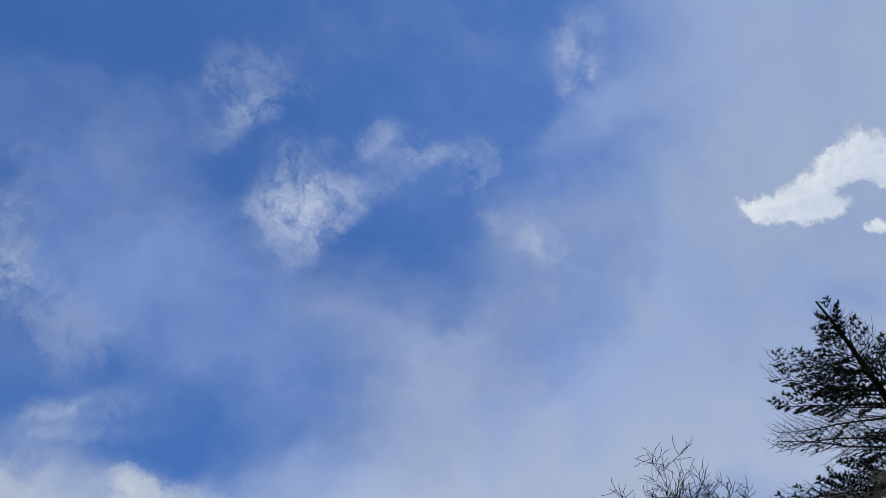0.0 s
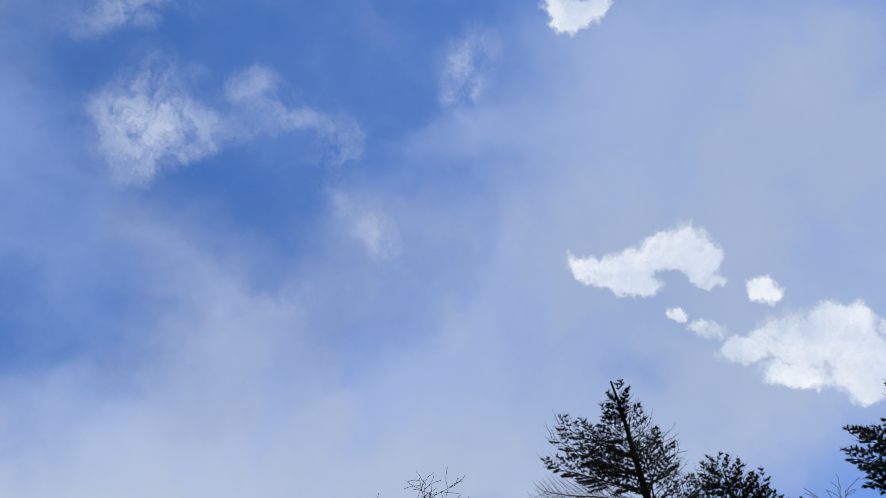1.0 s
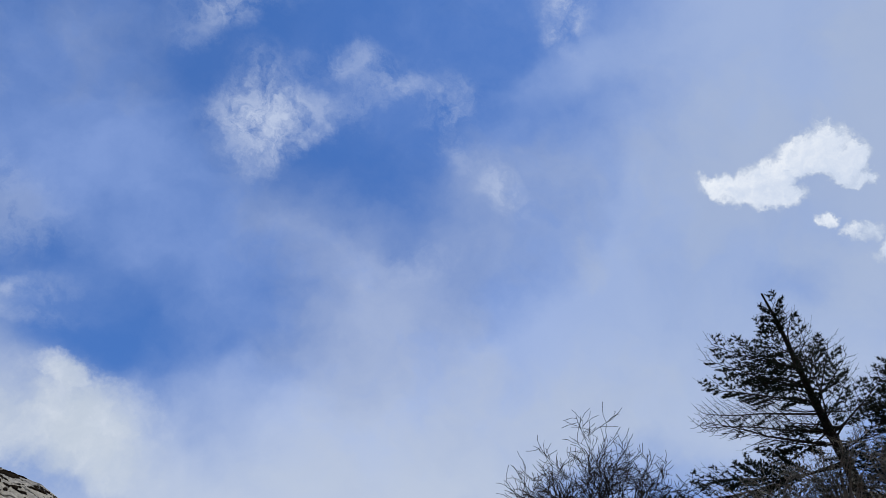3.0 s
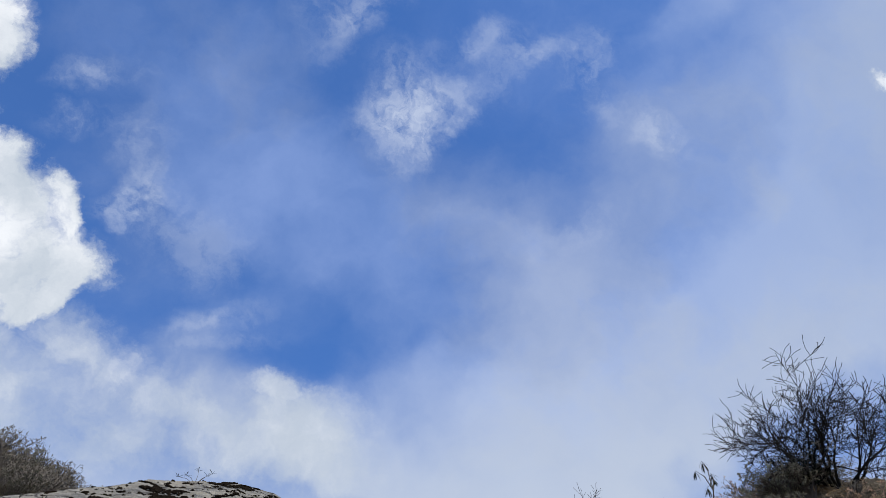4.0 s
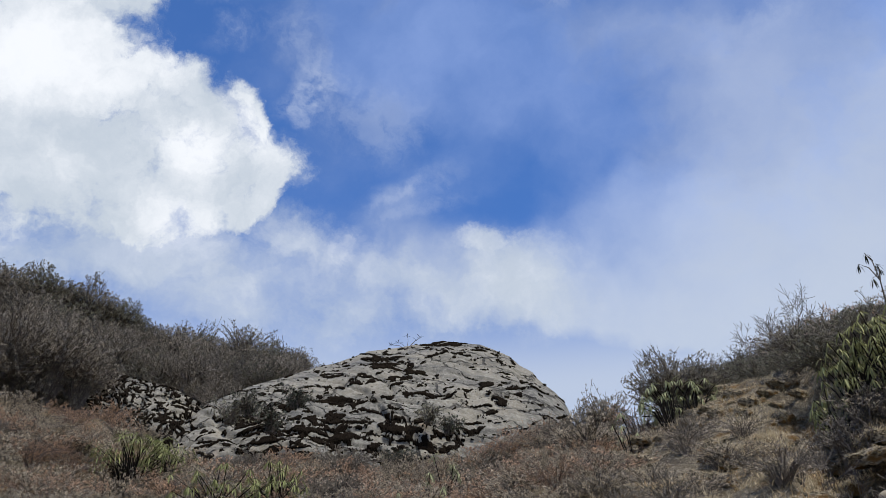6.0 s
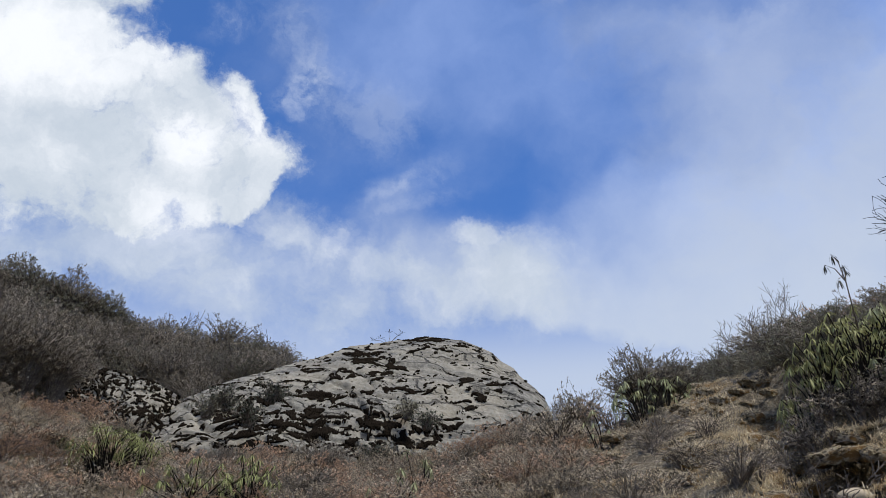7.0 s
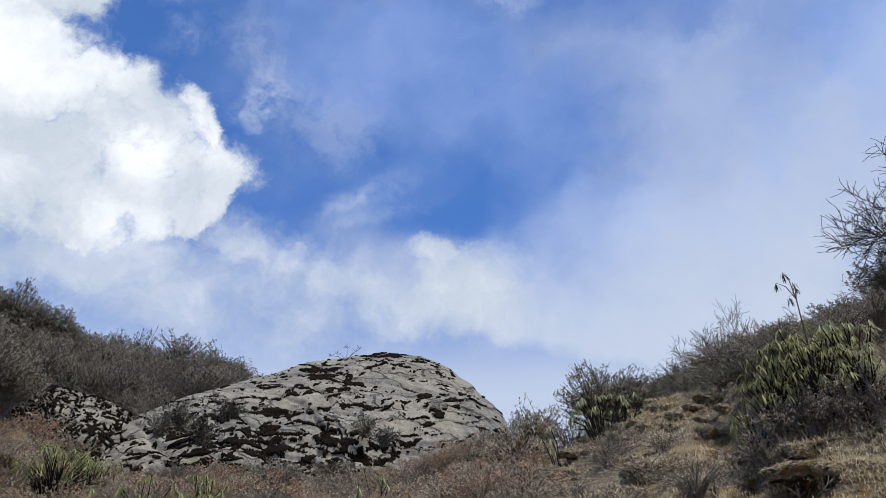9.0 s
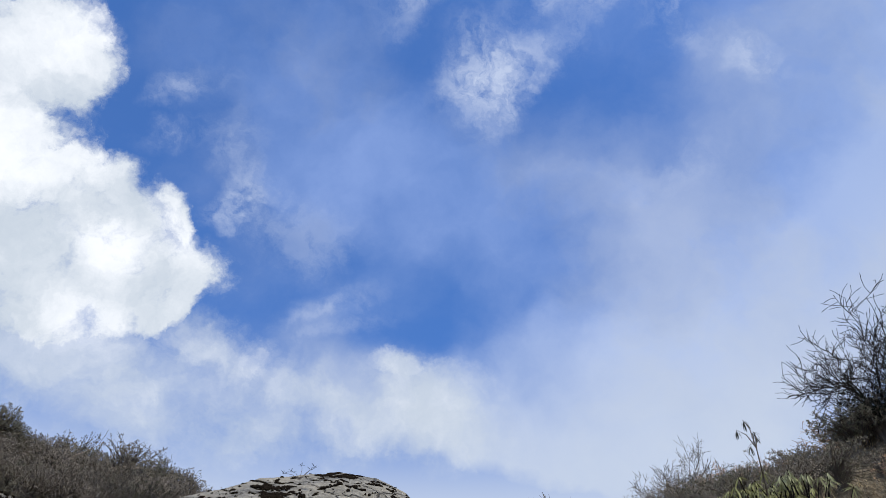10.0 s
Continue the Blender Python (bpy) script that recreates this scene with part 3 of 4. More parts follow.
BOULDER_TOP = ([-7.45, -7.25, -7.0, -6.4, -5.3, -4.9, -4.0, -3.3, -2.2, -1.1, 1.3, 4.1, 7.5, 8.6, 9.6, 11.6, 15.5, 18.7, 21.5], [20.6, 21.2, 21.7, 22.4, 23.3, 23.8, 24.3, 24.9, 25.4, 25.8, 26.05, 25.8, 25.35, 24.9, 24.5, 23.9, 22.6, 21.0, 18.2])
boulder = rock_mass("boulder", "huge grey boulder with dark moss patches on the slope", ROCK, steps_of(21.5, -7.45, 400), BOULDER_TOP,
                    ([-7.2, -4, 3, 12, 18, 21.5], [15.2, 14.9, 14.4, 13.6, 13.9, 14.8]), ([-7.2, -4, 3, 12, 18, 21.5], [17.2, 18.4, 18.6, 17.4, 16.2, 15.8]), 0.5, 1, 150, 0.9, 0.75)
# where the moss grows thickest on the boulder: share of the width, of the height, reach across and up, strength
MOSSY = [(0.34, 0.27, 0.27, 0.30, 0.53), (0.62, 0.10, 0.16, 0.14, 0.34), (0.20, 0.55, 0.09, 0.10, 0.20), (0.50, 0.72, 0.06, 0.18, 0.34), (0.38, 0.83, 0.05, 0.05, 0.24),
         (0.74, 0.82, 0.12, 0.09, 0.42), (0.64, 0.95, 0.09, 0.03, 0.40), (0.88, 0.50, 0.06, 0.10, 0.42), (0.75, 0.22, 0.05, 0.06, 0.34), (0.64, 0.60, 0.08, 0.04, 0.22), (0.96, 0.78, 0.02, 0.06, 0.40)]


def boulder_moss(u, k):
    s = k / 150
    return 0.46 - sum(w * math.exp(-((u - a) / ra) ** 2 - ((s - b) / rb) ** 2) for a, b, ra, rb, w in MOSSY) + 0.3 * max(0.0, 0.08 - u)


moss_mats(boulder, 150 + 50 + 1, 401, 4.0, boulder_moss)
cliff = rock_mass("rock_outcrop", "dark grey craggy rock outcrop below shrubs", CLIFF, steps_of(28.8, 18.0, 200), ([18, 19.5, 21, 23.5, 25.6, 26.6, 27.6, 28.8], [20.4, 21.2, 21.7, 22.0, 22.2, 21.9, 20.3, 18.5]),
                  ([18, 24, 28.8], [15.4, 15.6, 16.0]), ([18, 24, 28.8], [16.9, 17.3, 17.4]), 0.6, 4, 100, 1.7, 0.9)
moss_mats(cliff, 100 + 33 + 1, 201, 9.0, lambda u, k: -0.12, 2.8, 2.2, 4.2)

# ---- shrubs ----


def shrub(name, label, category, seed, height, spread, stems, twigs, leaves, leaf, material, group, flat=1.0, low=0.5, twig=0.085):
    """A low dense shrub: stems that fan out, twigs at their ends and small leaves in tufts."""
    rng = random.Random(seed)
    wood, green = Build(), Build()
    for i in range(stems):
        a = rng.uniform(0, 2 * math.pi)
        tilt = math.sqrt(rng.random()) * 1.25
        reach = (0.88 + 0.12 * math.sqrt(rng.random())) * (1 + 0.12 * math.sin(3 * a + seed) + 0.08 * math.sin(7 * a + 2 * seed))
        tip = Vector((math.cos(a) * math.sin(tilt) * spread, math.sin(a) * math.sin(tilt) * spread, math.cos(tilt) ** flat * height)) * reach
        tip.z = max(tip.z, 0.08 * height)
        mid = tip * 0.5 + Vector((-tip.x * 0.15, -tip.y * 0.15, 0.12 * height)) + rand_dir(rng) * 0.05
        root = Vector((rng.uniform(-0.08, 0.08), rng.uniform(-0.08, 0.08), -0.12))
        bent = mid.lerp(tip, 0.5) + rand_dir(rng) * 0.09 * height
        wood.tube([root, mid, bent, tip], [0.010, 0.006, 0.004, 0.0022], 3)
        for k in range(twigs):
            s = rng.uniform(low, 1.0)
            b = root.lerp(mid, s * 2) if s < 0.5 else mid.lerp(bent, (s - 0.5) * 4) if s < 0.75 else bent.lerp(tip, (s - 0.75) * 4)
            w = (rand_dir(rng, 0.30) + tip.normalized() * 0.15).normalized()
            e = b + w * twig * rng.uniform(0.6, 1.4)
            wood.tube([b, e], [0.0032, 0.0018], 3)
            for m in range(leaves):
                d = (w * 0.6 + rand_dir(rng, 0.25)).normalized()
                green.blade(e - w * rng.uniform(0, 0.07), d, d.orthogonal().normalized(), leaf * rng.uniform(0.7, 1.3), leaf * rng.uniform(0.4, 0.6))
    ob = thing(name, label, category, group)
    wood.make("wood", TWIG_RED if material is RUSSET else TWIG, ob)
    green.make("foliage", material, ob)
    return ob


def scatter(protos, spots, rng, lo=0.8, hi=1.25):
    """The first ones stand on the first spots; copies of them take the rest."""
    for i, p in enumerate(spots):
        s = rng.uniform(lo, hi)
        m = Matrix.Translation(p) @ pose(0, 0, 0, rng.uniform(-8, 8), rng.uniform(-8, 8), rng.uniform(0, 360))
        src = protos[i % len(protos)]
        if i < len(protos):
            src.scale = (s, s, s * rng.uniform(0.85, 1.15))
            src.matrix_basis = m @ Matrix.Diagonal((*src.scale, 1))
        else:
            ob = copy_thing(src, m)
            ob.scale = (s, s, s * rng.uniform(0.85, 1.15))


def boulder_here(az, r):
    return -8.0 < az < 22.0 and float(np.interp(az, [-7.2, -4, 3, 12, 18, 21.5], [15.2, 14.9, 14.4, 13.6, 13.9, 14.8])) - 0.02 < r < (16.6 if az > 15 else 17.6 if az > 9 else 20)


rng = random.Random(11)
heath = [shrub("heath_shrub", "dense grey-brown small-leaved shrub on the hillside", "shrub", 20 + i, 1.0, 0.9, 190, 5, 11, 0.030, HEATH, "hillside shrubs", 0.6, 0.3, 0.06) for i in range(3)]
heath.append(shrub("heath_shrub", "dense dark olive small-leaved shrub on the hillside", "shrub", 29, 1.0, 0.9, 190, 5, 11, 0.030, OLIVE, "hillside shrubs", 0.6, 0.3, 0.06))
spots = []
for i in range(9000):
    az, r = rng.uniform(8, 41), rng.uniform(15.2, 23.0)
    h, d, p = crest(az)
    if r > d + 0.5 or (17.6 < az < 29.0 and r < 17.6) or boulder_here(az, r) or (az < 17 and r < 18.0) or (26.0 < az < 31.5 and 18.6 < r < 19.2):
        continue
    q = spot(az, r)
    if all((q - o).length > 0.60 for o in spots):
        spots.append(q)
scatter(heath, spots, rng, 0.75, 1.15)
russet = [shrub("dwarf_shrub", ("low russet-brown dwarf shrub among dry grass", "low grey-brown dwarf shrub among dry grass", "low grey-brown dwarf shrub among dry grass")[i], "shrub", 40 + i, 0.45, 0.85, 64, 6, 12, 0.028, (RUSSET, GREYISH, GREYISH)[i], "low dwarf shrubs", 0.6, 0.2) for i in range(3)]
spots = []
for i in range(9000):
    az, r = rng.uniform(-9, 36), rng.uniform(8.6, 15.9)
    if boulder_here(az, r) or (11.5 < az < 19 and 9.6 < r < 11.0) or (az > 25.0 and r > 14.9):
        continue
    q = spot(az, r)
    if all((q - o).length > 0.345 for o in spots):
        spots.append(q)
scatter(russet, spots, rng, 0.45, 0.8)
domes = [shrub("domed_shrub", "rounded grey-brown twiggy shrub above the dwarf shrubs", "shrub", 50 + i, 0.52, 0.66, 130, 6, 7, 0.026, (HEATH, GREYISH)[i], "domed shrubs", 0.6, 0.3, 0.07) for i in range(2)]
spots = []
for i in range(900):
    az, r = rng.uniform(-8, 36), rng.uniform(8.6, 13.6)
    if boulder_here(az, r + 0.5) or (18.5 < az < 24 and r > 11.5) or (11 < az < 20 and 9.2 < r < 11.4) or (0 < az < 6 and 9.2 < r < 11.2):
        continue
    q = spot(az, r)
    if all((q - o).length > 1.15 for o in spots):
        spots.append(q)
scatter(domes, spots, rng, 0.6, 1.15)
thin = [shrub("twiggy_shrub", "thin grey twiggy shrub on the dry slope", "shrub", 60 + i, 0.55, 0.75, 60, 6, 4, 0.032, (HEATH, GREYISH)[i], "slope shrubs", 0.65, 0.25, 0.10) for i in range(2)]
spots = []
for i in range(2500):
    az, r = rng.uniform(-62, -8), rng.uniform(5.5, 13.5)
    h, d, p = crest(az)
    if r > d + 0.4 or (-26 < az < -15 and 8.8 < r < 12.8) or (az < -40 and r < 9) or (-34 < az < -21.5 and r < 9.2):
        continue
    q = spot(az, r)
    if all((q - o).length > (0.62 if az > -30 and r < 9.6 else 0.85) for o in spots):
        spots.append(q)
scatter(thin, spots, rng, 0.35, 0.65)

rng = random.Random(14)
back = [shrub("heath_shrub", "low dense dark olive-brown shrub on the crest of the slope", "shrub", 64, 0.55, 0.75, 100, 6, 7, 0.036, OLIVE, "crest shrubs", 0.6, 0.25, 0.08),
        shrub("heath_shrub", "low dense grey-brown shrub on the crest of the slope", "shrub", 65, 0.55, 0.75, 100, 6, 7, 0.036, HEATH, "crest shrubs", 0.6, 0.25, 0.08)]
spots = []
for i in range(1600):
    az, r = rng.uniform(-37, -15), rng.uniform(9.8, 25.0)
    d = crest(az)[1]
    if not d - 0.3 < r < d + float(np.interp(az, SHOULDER[0], SHOULDER[1])) or (az > -21 and r < 14.5):
        continue
    q = spot(az, r, -0.05)
    if all((q - o).length > 0.62 for o in spots):
        spots.append(q)
scatter(back, spots, rng, 0.6, 1.0)

# ---- rhododendrons: long leathery leaves that hang in whorls ----


def leaf_mesh(name, material, length=0.138, width=0.018):
    """A long leaf with a raised rim on both sides of the midrib and a drooping tip."""
    rows = [(0.0, 0.12, 0.0), (0.3, 0.85, 0.0), (0.62, 1.0, -0.06), (0.86, 0.65, -0.16), (1.0, 0.05, -0.26)]
    verts, faces = [], []
    for s, w, z in rows:
        for k in (-1, 0, 1):
            verts.append((s * length, k * w * width / 2, z * length * 0.6 + abs(k) * w * width * 0.16))
    for i in range(len(rows) - 1):
        for k in range(2):
            a = i * 3 + k
            faces.append((a, a + 1, a + 4, a + 3))
    me = bpy.data.meshes.new(name)
    me.from_pydata(verts, [], faces)
    me.materials.append(material)
    return me


LEAF_MESH = leaf_mesh("leaf", LEAF)
LEAF_MESH_GREY = leaf_mesh("leaf", LEAF_GREY)
LEAF_MESH_LIME = leaf_mesh("leaf", LEAF_LIME)
LEAF_MESH_DARK = leaf_mesh("leaf", DARK_LEAF)


def whorl_poses(rng, tip, axis, count, droop):
    """Poses of leaves that stand round a shoot's end."""
    s = axis.orthogonal().normalized()
    b = axis.cross(s)
    for k in range(count):
        w = 2 * math.pi * (k + rng.uniform(-0.3, 0.3)) / count
        out = s * math.cos(w) + b * math.sin(w)
        d = (out + axis * rng.uniform(-0.1, 0.45) + Vector((0, 0, -droop * rng.uniform(0.5, 1.3)))).normalized()
        side = Vector((0, 0, 1)).cross(d)
        side = side.normalized() if side.length > 0.05 else s
        m = Matrix((d, side, d.cross(side))).transposed().to_4x4()
        k = rng.uniform(0.7, 1.15)
        yield Matrix.Translation(tip - axis * rng.uniform(0, 0.03)) @ m @ Matrix.Diagonal((k, k * rng.uniform(0.8, 1.2), k, 1))


def rhododendron(label, base, height, spread, whorls, count, mesh, seed, droop, lean=(0, 0), group="rhododendrons"):
    rng = random.Random(seed)
    ob = thing("rhododendron", label, "shrub", group, Matrix.Translation(base))
    spare_v, spare_f, made = [], [], 0
    for i in range(whorls):
        a, q = rng.uniform(0, 2 * math.pi), math.sqrt(rng.random())
        up = rng.uniform(0.26, 1.0) if whorls > 6 else rng.uniform(0.55, 1.0)
        tip = Vector((math.cos(a) * q * spread + lean[0] * up, math.sin(a) * q * spread + lean[1] * up, height * up * (1 - 0.35 * q * q)))
        mid = tip * 0.5 + Vector((rng.uniform(-0.06, 0.06), rng.uniform(-0.06, 0.06), 0.06))
        wood = Build()
        wood.tube([Vector((tip.x * 0.1, tip.y * 0.1, -0.25)), mid, tip], [0.011, 0.008, 0.005], 4)
        wood.make("stem", BARK, ob)
        axis = (tip - mid).normalized()
        for m in whorl_poses(rng, tip, axis, rng.randint(count - 3, count + 1), droop * rng.uniform(0.6, 1.6)):
            if made < 240:
                leaf = new("leaf", mesh)
                leaf.parent = ob
                leaf.matrix_basis = m
            else:
                n0 = len(spare_v)
                spare_v += [m @ v.co for v in mesh.vertices]
                spare_f += [tuple(n0 + k for k in p.vertices) for p in mesh.polygons]
            made += 1
    if spare_v:
        tagged(part("leaves", spare_v, spare_f, mesh.materials[0], ob), kind="stuff")
    return ob


OLIVE_LABEL = "rhododendron with long drooping olive-green leaves"
GREY_LABEL = "rhododendron with hanging grey-green narrow leaves"
for az, r, lift, h, w, n, mesh, label in (
        (-25.9, 9.4, -0.05, 0.95, 0.46, 64, LEAF_MESH, OLIVE_LABEL), (-28.4, 9.3, -0.05, 1.2, 0.55, 70, LEAF_MESH, OLIVE_LABEL), (-31.4, 9.3, -0.05, 1.2, 0.58, 64, LEAF_MESH_GREY, GREY_LABEL),
        (-24.6, 9.7, 0.0, 0.75, 0.36, 36, LEAF_MESH, OLIVE_LABEL), (-29.3, 9.8, -0.1, 0.8, 0.5, 44, LEAF_MESH, OLIVE_LABEL), (-35.2, 9.5, -0.1, 0.75, 0.5, 26, LEAF_MESH_GREY, GREY_LABEL),
        (-39.5, 9.7, -0.1, 0.7, 0.5, 22, LEAF_MESH_GREY, GREY_LABEL),
        (-14.0, 11.5, 0.0, 0.75, 0.5, 30, LEAF_MESH_GREY, GREY_LABEL), (-15.6, 11.6, 0.0, 0.6, 0.45, 16, LEAF_MESH_GREY, GREY_LABEL),
        (-11.0, 10.6, 0.0, 0.66, 0.28, 5, LEAF_MESH_GREY, "young rhododendron with a few whorls of long leaves"),
        (3.9, 10.4, 0.0, 0.9, 0.34, 8, LEAF_MESH_GREY, "young rhododendron with a few whorls of long leaves"), (2.2, 10.9, 0.0, 1.15, 0.22, 6, LEAF_MESH_GREY, "young rhododendron with a few whorls of long leaves"),
        (22.9, 13.4, 0.0, 0.85, 0.75, 110, LEAF_MESH_LIME, "rhododendron with upright yellow-green leaves"), (20.7, 13.5, 0.0, 0.75, 0.5, 34, LEAF_MESH_LIME, "rhododendron with upright yellow-green leaves"),
        (13.6, 11.0, 0.0, 0.85, 0.42, 40, LEAF_MESH_LIME, OLIVE_LABEL), (17.2, 11.2, 0.0, 0.8, 0.75, 48, LEAF_MESH_LIME, OLIVE_LABEL)):
    rhododendron(label, spot(az, r, lift), h, w, n, 8, mesh, int(abs(az) * 10 + r), 0.25 if "upright" in label else 1.15)


def sprig(label, root, fork, tips, mesh, seed, size=1.0, droop=0.9):
    """A few thin stems with leaves at their ends."""
    rng = random.Random(seed)
    ob = thing("leafy_sprig", label, "plant", "", Matrix.Translation(root))
    fork = Vector(fork)
    if fork.length > 0.05:
        wood = Build()
        wood.tube([Vector((0, 0, -0.3)), fork * 0.5 + Vector((0.02, 0.0, 0)), fork], [0.010, 0.008, 0.006], 5)
        wood.make("stem", TWIG, ob)
    for tip in tips:
        tip = Vector(tip)
        wood = Build()
        wood.tube([fork - Vector((0, 0, 0.03)), fork.lerp(tip, 0.55) + Vector((0.02, 0, 0.03)), tip], [0.006, 0.005, 0.003], 4)
        wood.make("stem", TWIG, ob)
        for m in whorl_poses(rng, tip, Vector((0, 0, 1)), 6, droop):
            leaf = new("leaf", mesh)
            leaf.parent = ob
            leaf.matrix_basis = m @ Matrix.Diagonal((size, size, size, 1))
    return ob


top = at_angle(-28.6, 28.4, 9.55)
root = spot(-28.6, 9.7)
sprig("tall rhododendron shoot with drooping dark leaves on the crest", root, top - root - Vector((-0.07, 0.0, 0.30)), [top - root, top - root + Vector((0.08, 0, -0.13)), top - root + Vector((-0.09, 0.02, -0.12)), top - root + Vector((0.10, 0.02, -0.16)), top - root + Vector((0.0, 0.0, -0.30))], LEAF_MESH_DARK, 5, 0.7, 1.9)

# ---- bare trees and shrubs ----


def grow(build, rng, p, way, length, radius, depth, spread, thin, kids):
    pts, radii, q, d = [p.copy()], [radius], p.copy(), way.copy()
    segs = 4 if depth > 1 else 3
    for i in range(segs):
        d = (d + rand_dir(rng, 0.10) * 0.36).normalized()
        q = q + d * length / segs
        pts.append(q.copy())
        radii.append(max(thin, radius * (1 - 0.72 * (i + 1) / segs)))
    build.tube(pts, radii, 5 if radius > 0.015 else 3)
    if depth == 0:
        return
    for k in range(kids):
        s = 0.3 + 0.7 * (k + rng.random()) / kids
        i = min(int(s * segs), segs - 1)
        b = pts[i].lerp(pts[i + 1], s * segs - i)
        w = ((pts[i + 1] - pts[i]).normalized() + rand_dir(rng, 0.12) * spread).normalized()
        grow(build, rng, b, w, length * rng.uniform(0.42, 0.68), max(thin, radii[i] * 0.55), depth - 1, spread, thin, kids)


def bare_tree(name, label, base, stems, length, radius, seed, depth=3, spread=0.85, thin=0.0035, kids=5, fan=0.9, lean=(0, 0)):
    rng = random.Random(seed)
    ob = thing(name, label, "tree" if name == "bare_tree" else "shrub", "", Matrix.Translation(base))
    for i in range(stems):
        b = Build()
        a = 2 * math.pi * (i + rng.random() * 0.6) / stems
        tilt = rng.uniform(0.25, 1.0) * fan
        way = Vector((math.cos(a) * math.sin(tilt) + lean[0], math.sin(a) * math.sin(tilt) + lean[1], math.cos(tilt))).normalized()
        grow(b, rng, Vector((math.cos(a) * 0.06, math.sin(a) * 0.06, -0.25)), way, length * rng.uniform(0.8, 1.15), radius, depth, spread, thin, kids)
        b.make("limb", BARK if name == "bare_tree" else TWIG, ob)
    return ob


bare_tree("bare_tree", "leafless many-stemmed tree on the crest of the slope", spot(-39.1, 12.25), 13, 1.2, 0.028, 3, 3, 1.0, 0.0042, 6, 1.25, (0.15, 0))
bare_tree("bare_shrub", "leafless grey shrub on the crest of the slope", spot(-22.6, 24.6), 8, 1.15, 0.022, 8, 3, 0.75, 0.005, 4, 1.1, (-0.45, 0))
bare_tree("bare_shrub", "leafless grey shrub on the crest of the slope", spot(-24.6, 23.6), 9, 1.2, 0.022, 9, 3, 0.75, 0.005, 4, 0.95, (-0.15, 0))
bare_tree("bare_shrub", "small leafless shrub above the boulder", spot(14.2, 21.6), 7, 0.95, 0.016, 12, 2, 0.8, 0.0045, 5, 1.0)
bare_tree("bare_shrub", "dead leafless twigs above the boulder", spot(11.6, 21.0), 4, 0.8, 0.012, 13, 2, 0.6, 0.0045, 3, 0.7)
bare_tree("bare_shrub", "small leafless shrub behind the boulder", spot(-6.4, 17.6), 5, 0.75, 0.012, 14, 2, 0.8, 0.0045, 4, 1.0)
bare_tree("bare_shrub", "dark thorny leafless shrub on the dry slope", spot(-22.6, 8.9), 6, 0.55, 0.014, 15, 2, 0.8, 0.004, 5, 1.0)
bare_tree("bare_shrub", "dark thorny leafless shrub on the dry slope", spot(-25.0, 8.3), 6, 0.5, 0.014, 16, 2, 0.8, 0.004, 5, 1.0)
bare_tree("bare_shrub", "dead leafless twigs beside the firs", at_angle(-68.5, 29.3, 11.2), 5, 0.6, 0.010, 17, 2, 0.6, 0.004, 4, 1.1, (-0.6, 0.5))

for az, el, d, turn in ((16.0, 24.9, 22.3, 20), (19.6, 25.2, 22.3, -25)):
    rng = random.Random(int(az * 10))
    ob = thing("dead_branch", "pale dead branch lying over the shrubs of the bank", "branch", "", Matrix.Translation(at_angle(az, el, d)) @ pose(0, 0, 0, 0, 0, turn))
    b = Build()
    grow(b, rng, Vector((-0.3, 0, -0.05)), Vector((0.95, 0.1, 0.2)).normalized(), 0.75, 0.016, 1, 0.7, 0.005, 3)
    b.make("limb", STONE, ob)

# sprouts on top of the boulder
q = at_angle(4.6, 25.55, 18.9)
sprig("small leafy seedlings on top of the boulder", q, (0, 0, 0), [(-0.35, 0, 0.10), (-0.2, 0, 0.16), (0.02, 0, 0.30), (0.22, 0, 0.22), (0.30, 0, 0.28)], LEAF_MESH_DARK, 9, 0.75, -0.5)

# ---- firs ----


def needles(build, rng, p, d, length, count):
    """A short shoot set with flat needles."""
    s = d.orthogonal().normalized()
    b = d.cross(s)
    for k in range(count):
        w = rng.uniform(0, 2 * math.pi)
        c = p + d * length * k / count
        way = ((s * math.cos(w) + b * math.sin(w)) * 0.9 + d * 0.7).normalized()
        side = way.cross(d).normalized()
        n0 = len(build.v)
        ln = rng.uniform(0.026, 0.046)
        build.v += [c - side * 0.008, c + side * 0.008, c + way * ln]
        build.f.append((n0, n0 + 1, n0 + 2))


